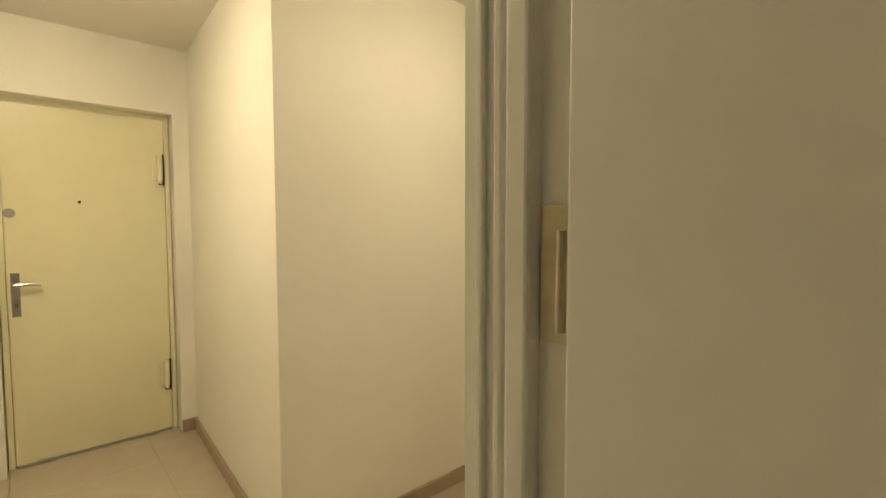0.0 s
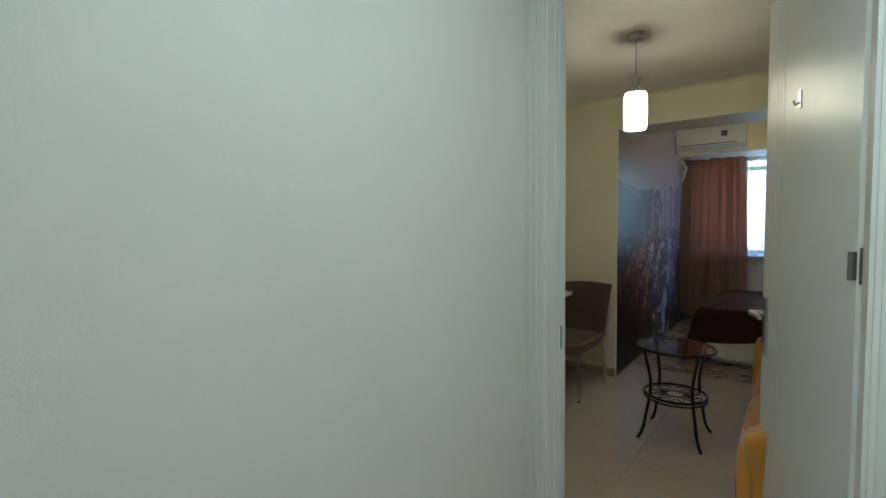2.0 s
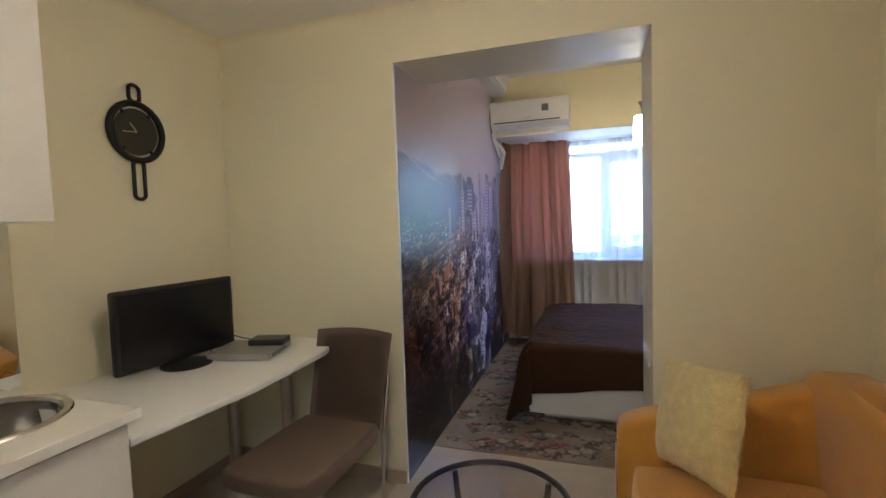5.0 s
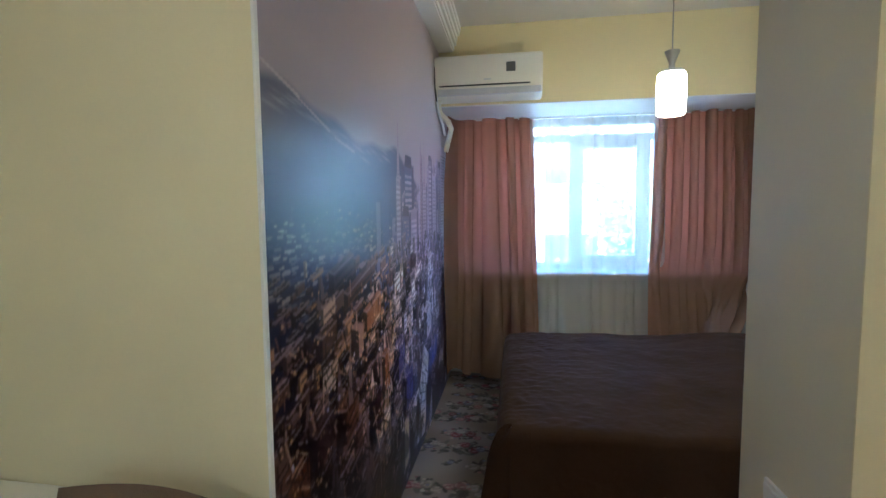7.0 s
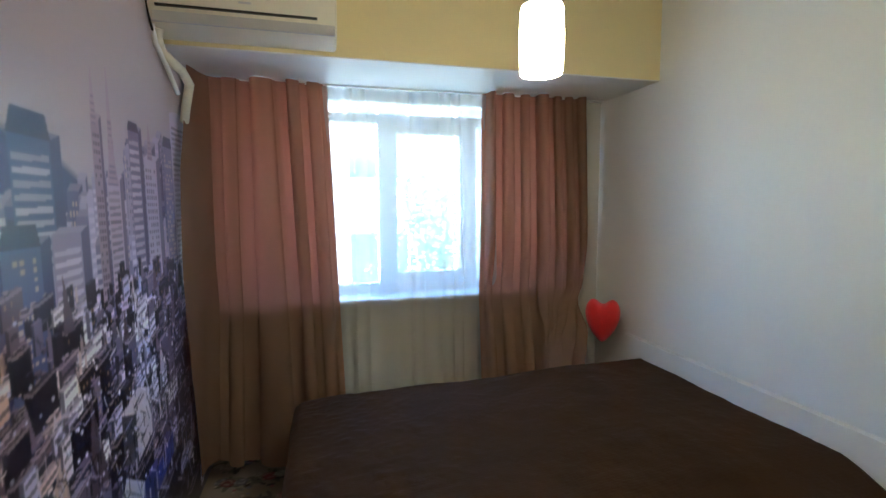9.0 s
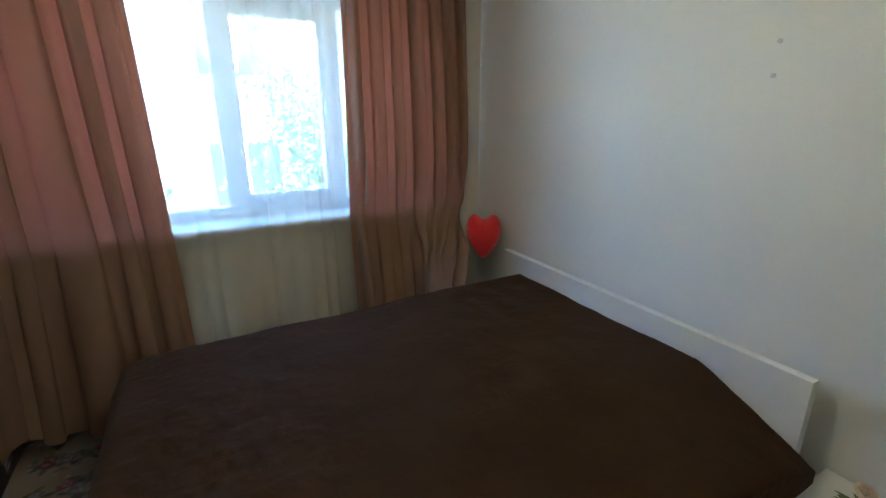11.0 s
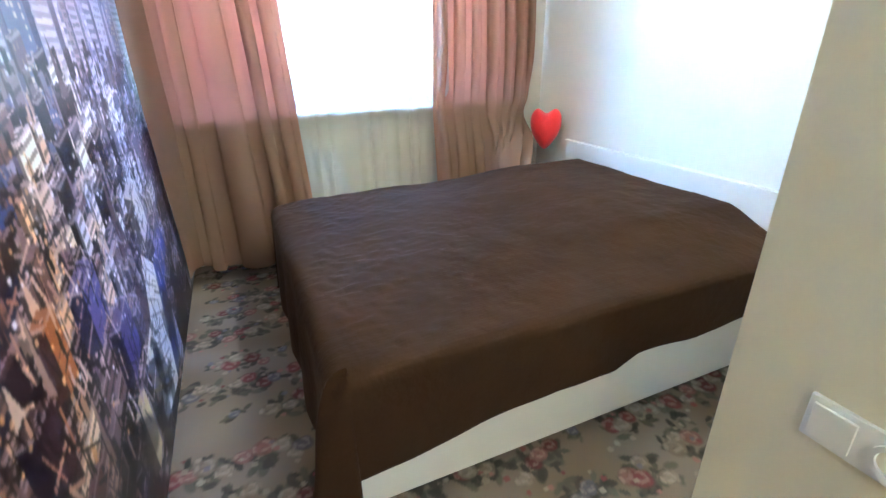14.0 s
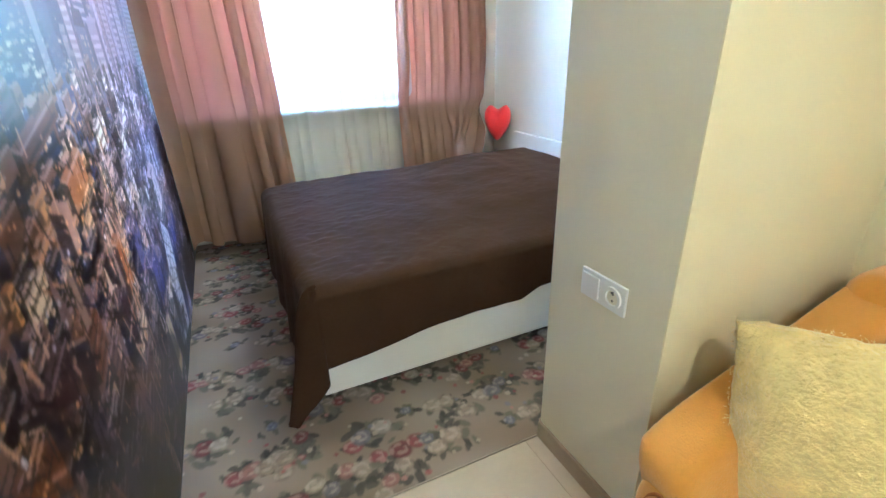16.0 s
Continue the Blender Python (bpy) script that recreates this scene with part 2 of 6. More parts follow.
def tube(pts, r, seg=10, closed=False, bm=None, ends=True):
    """Round bar along a line of points; r is a number or one for each point."""
    b = bmesh.new()
    pts = [Vector(p) for p in pts]
    n = len(pts)
    rings, side = [], None
    for i, p in enumerate(pts):
        a = pts[(i - 1) % n] if closed or i else p
        c = pts[(i + 1) % n] if closed or i < n - 1 else p
        d = (c - a).normalized()
        if side is None:
            side = d.orthogonal().normalized()
        side = (side - d * side.dot(d)).normalized()
        up = d.cross(side)
        rad = r[i] if isinstance(r, (list, tuple)) else r
        rings.append([b.verts.new(p + (side * math.cos(k * math.tau / seg) + up * math.sin(k * math.tau / seg)) * rad) for k in range(seg)])
    for i in range(n if closed else n - 1):
        r0, r1 = rings[i], rings[(i + 1) % n]
        for k in range(seg):
            b.faces.new((r0[k], r0[(k + 1) % seg], r1[(k + 1) % seg], r1[k]))
    if not closed and ends:
        b.faces.new(rings[0][::-1])
        b.faces.new(rings[-1])
    bmesh.ops.recalc_face_normals(b, faces=b.faces[:])
    return merge(bm, b) if bm else b


def lathe(profile, seg=32, bm=None, at=(0, 0, 0)):
    """Turned body round z from (radius, height) pairs."""
    b = bmesh.new()
    rings = []
    for r, z in profile:
        if r < 1e-5:
            rings.append([b.verts.new((at[0], at[1], at[2] + z))])
        else:
            rings.append([b.verts.new((at[0] + r * math.cos(k * math.tau / seg), at[1] + r * math.sin(k * math.tau / seg), at[2] + z)) for k in range(seg)])
    for a, c in zip(rings, rings[1:]):
        for k in range(seg):
            f = [a[k % len(a)], a[(k + 1) % len(a)], c[(k + 1) % len(c)], c[k % len(c)]]
            f = list(dict.fromkeys(f))
            if len(f) > 2:
                b.faces.new(f)
    bmesh.ops.recalc_face_normals(b, faces=b.faces[:])
    return merge(bm, b) if bm else b


def grid(nu, nv, fn, bm=None, thick=0.0):
    """Sheet from fn(u, v) with u, v in 0..1."""
    b = bmesh.new()
    vs = [[b.verts.new(fn(i / nu, j / nv)) for j in range(nv + 1)] for i in range(nu + 1)]
    for i in range(nu):
        for j in range(nv):
            b.faces.new((vs[i][j], vs[i + 1][j], vs[i + 1][j + 1], vs[i][j + 1]))
    if thick:
        bmesh.ops.solidify(b, geom=b.faces[:], thickness=thick)
    return merge(bm, b) if bm else b


def prism(outline, z0, z1, bevel=0.0, bm=None):
    """Upright body over a flat outline."""
    b = bmesh.new()
    low = [b.verts.new((x, y, z0)) for x, y in outline]
    high = [b.verts.new((x, y, z1)) for x, y in outline]
    b.faces.new(low[::-1])
    b.faces.new(high)
    for i in range(len(low)):
        j = (i + 1) % len(low)
        b.faces.new((low[i], low[j], high[j], high[i]))
    bmesh.ops.recalc_face_normals(b, faces=b.faces[:])
    if bevel:
        bmesh.ops.bevel(b, geom=[e for e in b.edges if abs(e.verts[0].co.z - e.verts[1].co.z) < 1e-6], offset=bevel, segments=2, affect="EDGES")
    return merge(bm, b) if bm else b


def cushion(lo, hi, puff=0.5, bm=None, n=14, power=3.0):
    """Soft stuffed body filling a box."""
    b = bmesh.new()
    bmesh.ops.create_cube(b, size=2)
    bmesh.ops.subdivide_edges(b, edges=b.edges[:], cuts=n, use_grid_fill=True)
    for v in b.verts:
        x, y, z = v.co
        k = (abs(x) ** power + abs(y) ** power + abs(z) ** power) ** (1 / power)
        s = Vector((x, y, z)) / k
        q = s * puff + Vector((x, y, z)) * (1 - puff)
        for i in range(3):
            v.co[i] = lo[i] + (q[i] * 0.5 + 0.5) * (hi[i] - lo[i])
    return merge(bm, b) if bm else b


def place(bm, m):
    bmesh.ops.transform(bm, matrix=m, verts=bm.verts[:])
    return bm


def link(name, bm, mat, smooth=False):
    me = bpy.data.meshes.new(name)
    bm.to_mesh(me)
    bm.free()
    me.materials.append(mat)
    if smooth:
        me.shade_smooth()
        me.set_sharp_from_angle(angle=radians(38))
    ob = new(name, me)
    if smooth and len(me.polygons) < 3000:
        wn2 = ob.modifiers.new("flat_faces", "WEIGHTED_NORMAL")
        wn2.keep_sharp = True
    return ob


def part(name, bm, mat, parent, label="", smooth=True):
    ob = link(name, bm, mat, smooth)
    ob.parent = parent
    return tagged(ob, label)


def thing(name, x, y, z, label, category, group="", turn=0.0):
    ob = new(name)
    ob.matrix_world = pose(x, y, z, 0, 0, turn)
    ob.empty_display_size = 0.1
    return tagged(ob, label, category, group)


def fixed(name, bm, mat, label, category, smooth=False):
    return tagged(link(name, bm, mat, smooth), label, category, kind="structure")


def boxes(*spans):
    b = bmesh.new()
    for lo, hi in spans:
        box(lo, hi, bm=b)
    return b


# ---- structure ----
W = -1.09       # living room, kitchen side
E = 2.00        # living room, sofa side
DW = -2.79      # door wall, hall face
RC, BC, HC = 2.48, 2.83, 2.31
OPW, OPH, DEEP = 1.215, 2.217, 0.43
BE, WINY = 2.63, 3.13
SILLY = 2.978    # front edge of the window sill, touched by the curtains

fixed("wall_west", boxes(((W - 0.12, -1.17, 0), (W, DEEP, RC + 0.4)), ((W - 0.12, DW + 0.1, 0), (-0.935, -1.17, RC + 0.4))), CREAM, "smooth cream painted kitchen wall", "wall")
fixed("wall_north_living", boxes(((W, 0, 0), (-0.0, DEEP, BC + 0.1))), CREAM, "smooth cream painted wall beside the sleeping alcove", "wall")
fixed("wall_mural_side", boxes(((-0.14, DEEP, 0), (0, WINY + 0.4, BC + 0.1))), WHITE_WALL, "plastered wall behind the city mural", "wall")
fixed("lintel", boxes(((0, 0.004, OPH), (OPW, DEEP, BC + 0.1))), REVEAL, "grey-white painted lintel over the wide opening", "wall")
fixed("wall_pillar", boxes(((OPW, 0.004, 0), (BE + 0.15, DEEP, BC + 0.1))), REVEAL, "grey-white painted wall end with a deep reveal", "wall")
fixed("wall_pillar_front", boxes(((0, 0, OPH), (OPW, 0.004, BC + 0.1)), ((OPW, 0, 0), (E + 0.1, 0.004, BC + 0.1))), CREAM, "cream painted wall face around the opening", "wall")
fixed("wall_east_bedroom", boxes(((BE, DEEP, 0), (BE + 0.15, WINY + 0.4, BC + 0.1))), WHITE_WALL, "smooth white bedroom wall behind the bed", "wall")
fixed("wall_east_living", boxes(((E, DW + 0.12, 0), (E + 0.12, 0, RC + 0.4))), CREAM, "smooth cream painted wall behind the sofa", "wall")
fixed("wall_doorway", boxes(((W - 0.12, DW, 0), (0.60, DW + 0.12, RC + 0.4)), ((1.455, DW, 0), (E + 0.12, DW + 0.12, RC + 0.4)), ((0.60, DW, 2.275), (1.455, DW + 0.12, RC + 0.4))), HALL, "painted wall with the living room doorway", "wall")
b = prism([(0.565, DW), (0.565, -4.247), (-0.967, -4.16), (-0.967, -4.04), (0.445, -4.12), (0.445, DW)], 0, RC + 0.2)
fixed("wall_hall_corner", b, HALL, "off-white painted hall wall with an outer corner", "wall")
fixed("wall_entry", boxes(((-1.25, -4.245, 0), (-0.967, -4.0, HC + 0.2)), ((-1.25, -5.5, 0), (-0.967, -5.03, HC + 0.2)), ((-1.25, -5.03, 1.93), (-0.967, -4.245, HC + 0.2))), HALL, "painted wall with the recessed entrance door", "wall")
# unseen backing, added to stop sky light leaking round the entrance door
fixed("wall_entry_blocker", boxes(((-1.37, -5.62, 0), (-1.25, -4.0, HC + 0.2))), HALL, "unseen backing wall that blocks sky light behind the entrance door", "wall")
fixed("wall_hall_south", boxes(((-1.0, -5.62, 0), (1.89, -5.5, HC + 0.2))), HALL, "plain painted hall wall", "wall")
fixed("wall_hall_east", boxes(((1.89, -4.55, 0), (2.01, DW, HC + 0.2)), ((1.89, -5.62, 0), (2.01, -5.36, HC + 0.2)), ((1.89, -5.36, 2.1), (2.01, -4.55, HC + 0.2))), HALL, "painted hall wall with a second doorway", "wall")
fixed("wall_bath", boxes(((1.99, -5.62, 0), (3.4, -5.5, HC + 0.2)), ((3.4, -5.62, 0), (3.52, -4.2, HC + 0.2)), ((1.99, -4.32, 0), (3.4, -4.2, HC + 0.2))), HALL, "plain painted walls of the side room", "wall")
# window wall, with the deep boxed beam over the niche
WL, WR, WB, WT = 0.10, 2.30, 0.95, 2.25
fixed("wall_window", boxes(((0, WINY, 0), (BE, WINY + 0.3, WB)), ((0, WINY, WT), (BE, WINY + 0.3, BC + 0.1)), ((0, WINY, WB), (WL, WINY + 0.3, WT)), ((WR, WINY, WB), (BE, WINY + 0.3, WT))), IVORY, "cream plastered wall under and beside the window", "wall")
fixed("beam_window", boxes(((0, 2.54, 2.256), (BE, WINY, BC))), BEAM, "yellowish boxed beam over the window niche", "beam")
# thin whiter slab puts the cool window light into the underside's colour
fixed("beam_soffit", boxes(((0, 2.541, 2.25), (BE, WINY, 2.256))), WHITE_WALL, "underside of the window beam, coloured whiter for the window light", "beam")
fixed("beam_mural", boxes(((0, DEEP, 2.65), (0.113, 2.54, BC))), CEIL, "white boxed beam along the mural wall", "beam")
b = bmesh.new()
for k in range(5):
    box((0.113, DEEP, 2.66 + 0.034 * k), (0.124 + 0.012 * k + 0.004 * (k % 2), 2.54, 2.70 + 0.0325 * k), bm=b)
fixed("trim_cornice", b, CEIL, "white stepped cornice moulding under the ceiling", "moulding")
fixed("ceiling_bedroom", boxes(((0, DEEP, BC), (BE, WINY, BC + 0.1))), CEIL, "smooth white bedroom ceiling", "ceiling")
fixed("ceiling_living", boxes(((W, DW + 0.12, RC), (E, 0, RC + 0.1))), CEIL, "smooth cream lit ceiling", "ceiling")
fixed("ceiling_hall", boxes(((-1.25, -5.5, HC), (3.4, DW, HC + 0.1))), CEIL, "smooth white hall ceiling", "ceiling")


def cove(x0, y0, x1, y1, nx, ny, r=0.05):
    """Quarter-round fillet between wall and ceiling."""
    pts = [(r * (1 - math.sin(a)), r * (1 - math.cos(a))) for a in (k * math.pi / 16 for k in range(9))]
    b = bmesh.new()
    prof = [(0.0, 0.0)] + pts
    ring = [[b.verts.new((x + nx * d, y + ny * d, RC - e)) for d, e in prof] for x, y in ((x0, y0), (x1, y1))]
    for i in range(len(prof)):
        j = (i + 1) % len(prof)
        b.faces.new((ring[0][i], ring[0][j], ring[1][j], ring[1][i]))
    b.faces.new(ring[0])
    b.faces.new(ring[1][::-1])
    bmesh.ops.recalc_face_normals(b, faces=b.faces[:])
    return b


fixed("trim_cove_north", cove(W, 0, E, 0, 0, -1), CREAM, "rounded plaster cove at the ceiling", "moulding", True)
fixed("trim_cove_west", cove(W, 0, W, -1.17, 1, 0), CREAM, "rounded plaster cove at the ceiling", "moulding", True)

# skirting
SK = 0.072
for lo, hi in (((W, -0.012, 0), (-0.0, 0, SK)), ((W, -1.0, 0), (W + 0.012, -0.012, SK)), ((0.565, -4.245, 0), (0.577, DW, SK)), ((-0.967, -4.245, 0), (-0.955, -4.175, SK)),
               ((OPW - 0.012, -0.0, 0), (OPW, DEEP, SK)), ((OPW - 0.012, -0.012, 0), (E, 0, SK)), ((OPW, DEEP, 0), (BE, DEEP + 0.012, SK))):
    fixed("baseboard", box(lo, hi, 0.002), SKIRT, "brown tiled skirting strip", "skirting")
b = prism([(-0.967, -4.162), (0.577, -4.2485), (0.577, -4.2605), (-0.967, -4.174)], 0, SK)
fixed("baseboard", b, SKIRT, "brown tiled skirting strip", "skirting")
fixed("trim_mural_edge", box((-0.001, -0.003, 0), (0.007, 0.014, OPH), 0.002), WHITE_WALL, "white plastic corner strip at the mural", "corner strip")

# room door: casing and open leaf
b = boxes(((0.5655, DW - 0.016, 0), (0.65, DW, 2.305)), ((1.415, DW - 0.016, 0), (1.505, DW, 2.305)), ((0.65, DW - 0.016, 2.24), (1.415, DW, 2.305)))
frame_ob = thing("door_1", 0, 0, 0, "white room door standing open with chrome lever", "door")
tagged(frame_ob, kind="structure")
part("casing", b, DOORW, frame_ob, "white stepped door casing", False)
b = boxes(((0.60, DW + 0.0005, 0), (0.65, DW + 0.125, 2.275)), ((1.415, DW + 0.0005, 0), (1.455, DW + 0.125, 2.275)), ((0.65, DW + 0.0005, 2.24), (1.415, DW + 0.125, 2.275)))
for x0, x1 in ((0.583, 0.592), (0.605, 0.611), (0.628, 0.642)):
    box((x0, DW - 0.024, 0), (x1, DW - 0.015, 2.28), 0.003, bm=b)
for x0, x1 in ((1.424, 1.438), (1.455, 1.461), (1.478, 1.487)):
    box((x0, DW - 0.024, 0), (x1, DW - 0.015, 2.28), 0.003, bm=b)
for y0, y1 in ((DW + 0.03, DW + 0.045), (DW + 0.06, DW + 0.07)):
    box((0.648, y0, 0), (0.658, y1, 2.24), 0.003, bm=b)
part("jamb", b, DOORW, frame_ob, smooth=False)
part("strike_plate", box((0.649, DW + 0.084, 0.96), (0.6515, DW + 0.094, 1.04), 0.001), DARKG, frame_ob, "dark metal strike plate")
HX, HY, FX, FY = 1.405, -2.68, 1.180, -1.930
ang = math.degrees(math.atan2(FY - HY, FX - HX))
leaf = thing("door_leaf", HX, HY, 0, "white grooved interior door leaf standing ajar", "door", turn=ang)
LW = math.hypot(FX - HX, FY - HY)
b = bmesh.new()
cuts = [0.0, LW - 0.206, LW - 0.202, LW - 0.169, LW - 0.165, LW - 0.132, LW - 0.128, LW]
for i in range(7):
    groove = i % 2 == 1
    box((cuts[i], -0.038 + (0.0025 if groove else 0), 0.008), (cuts[i + 1], 0.0 - (0.0025 if groove else 0), 2.232), bm=b)
part("panel", b, DOORW, leaf, smooth=False)
for side in (1, -1):
    yy = 0.0 if side > 0 else -0.038
    b = box((LW - 0.075, min(yy, yy + side * 0.008), 0.87), (LW - 0.030, max(yy, yy + side * 0.008), 1.09), 0.002)
    plate = part("handle_plate", b, NICKEL, leaf, "tall brushed metal handle plate")
    b = tube([(LW - 0.052, yy, 1.03), (LW - 0.052, yy + side * 0.055, 1.03)], 0.010, 12)
    tube([(LW - 0.052, yy + side * 0.052, 1.03), (LW - 0.10, yy + side * 0.056, 1.033), (LW - 0.175, yy + side * 0.05, 1.03)], [0.010, 0.009, 0.008], 12, bm=b)
    part("lever", b, NICKEL, leaf, "brushed metal lever")
    part("key_rose", tube([(LW - 0.052, yy, 0.92), (LW - 0.052, yy + side * 0.012, 0.92)], 0.011, 12), DARKG, leaf)
b = box((LW * 0.52, 0.0, 1.755), (LW * 0.52 + 0.022, 0.004, 1.815), 0.001)
tube([(LW * 0.52 + 0.011, 0.003, 1.775), (LW * 0.52 + 0.011, 0.016, 1.768), (LW * 0.52 + 0.011, 0.020, 1.782)], 0.004, 8, bm=b)
part("coat_hook", b, NICKEL, leaf, "small chrome coat hook")
for z in (0.3, 1.28, 2.0):
    b = tube([(0.0, 0.012, z - 0.035), (0.0, 0.012, z + 0.035)], 0.007, 10)
    box((0.0, 0.0005, z - 0.035), (0.008, 0.003, z + 0.035), bm=b)
    box((-0.003, -0.036, z - 0.045), (-0.0005, -0.004, z + 0.045), bm=b)
    part("hinge", b, WORNSTEEL, leaf)

# entrance door in its reveal
door = thing("door_2", -1.06, -4.64, 0, "cream painted steel entrance door, closed", "door")
tagged(door, kind="structure")
b = boxes(((-0.15, -0.385, 1.90), (0.0, 0.39, 1.93)), ((-0.15, 0.365, 0.0), (0.0, 0.39, 1.90)), ((-0.15, -0.385, 0), (0.0, -0.36, 1.90)))
part("door_frame", b, ENTRY, door, smooth=False)
part("panel", box((-0.05, -0.358, 0.012), (0.004, 0.362, 1.898), 0.004), ENTRY, door)
for z0, z1 in ((0.27, 0.44), (1.52, 1.69)):
    b = tube([(0.022, 0.335, z0 + 0.02), (0.022, 0.335, z1)], 0.016, 12)
    tube([(0.022, 0.335, z0), (0.022, 0.335, z0 + 0.02)], 0.009, 10, bm=b)
    box((0.0, 0.300, z0 + 0.02), (0.016, 0.335, z1 - 0.01), 0.003, bm=b)
    hg = part("hinge", b, ENTRY, door, "heavy cream painted hinge")
    part("gap", boxes(((0.003, 0.352, z0 - 0.01), (0.012, 0.360, z1 + 0.005)), ((0.014, 0.326, z0 - 0.006), (0.030, 0.344, z0))), BLACKP, hg, "dark worn hinge gap", False)
part("peephole", tube([(0.003, -0.05, 1.40), (0.010, -0.05, 1.40)], 0.008, 14), BLACKP, door, "black peephole")
part("handle_plate", box((0.003, -0.345, 0.80), (0.014, -0.305, 1.03), 0.004), CHROME, door)
b = tube([(0.01, -0.325, 0.965), (0.05, -0.325, 0.965)], 0.010, 12)
tube([(0.048, -0.33, 0.965), (0.052, -0.27, 0.970), (0.048, -0.225, 0.963)], [0.010, 0.009, 0.007], 12, bm=b)
part("lever", b, CHROME, door, "chrome lever handle")
part("keyhole", tube([(0.013, -0.325, 0.86), (0.018, -0.325, 0.86)], 0.010, 14), DARKG, door)
part("lock_rose", tube([(0.003, -0.335, 1.335), (0.012, -0.335, 1.335)], 0.024, 20), GREYP, door, "round grey lock cover")
b = bmesh.new()
for k in range(9):
    y0 = -0.35 + k * 0.078
    box((-0.006, y0, 0.0), (0.012 + 0.006 * math.sin(k * 2.1), y0 + 0.082, 0.013 + 0.004 * math.sin(k * 1.3)), 0.003, bm=b)
part("draught_seal", b, GREYP, door, "uneven grey draught seal at the sill")

# side room doorway near the start
b = boxes(((1.888, -4.612, 0), (2.012, -4.55, 2.1)), ((1.888, -5.36, 0), (2.012, -5.30, 2.1)))
for x0 in (1.905, 1.925):
    box((x0, -4.618, 0), (x0 + 0.008, -4.610, 2.1), 0.002, bm=b)
box((1.945, -4.628, 0), (1.966, -4.606, 2.1), 0.003, bm=b)
side = thing("door_3", 0, 0, 0, "white door frame of the side room", "door frame")
tagged(side, kind="structure")
part("jamb", b, DOORW, side, smooth=False)
b = box((1.970, -4.6165, 1.195), (2.010, -4.6125, 1.292), 0.001)
part("hinge_plate", b, WORNBRASS, side, "worn brass hinge plate")
leaf2 = thing("side_door_leaf", 2.022, -4.645, 0, "white side room door standing wide open", "door", turn=-4)
part("panel", box((0.0, -0.018, 0.008), (0.72, 0.018, 2.09), 0.003), DOORW, leaf2)
b = tube([(-0.006, -0.014, 1.215), (-0.006, -0.014, 1.275)], 0.003, 10)
part("hinge", b, WORNBRASS, leaf2)
part("lever", tube([(0.66, -0.018, 1.0), (0.66, -0.06, 1.0), (0.56, -0.062, 1.0)], 0.009, 10), NICKEL, leaf2)

# unseen hall ceiling lights; the one by the entrance is added as fill
for x, y, lit in ((1.40, -3.6, HALLGLOW), (0.34, -5.06, ENTRYFILLGLOW)):
    hl = thing("ceiling_light", x, y, HC, "unseen round ceiling light placed to light the hall", "ceiling light", "hall lights")
    part("base", lathe([(0, 0), (0.13, 0), (0.13, -0.02), (0, -0.02)], 32), MATTW, hl)
    part("diffuser", lathe([(0.12, -0.02), (0.115, -0.045), (0.08, -0.065), (0, -0.072)], 32), lit, hl, "lit opal diffuser")

# ---- prints: city mural and floral carpet ----


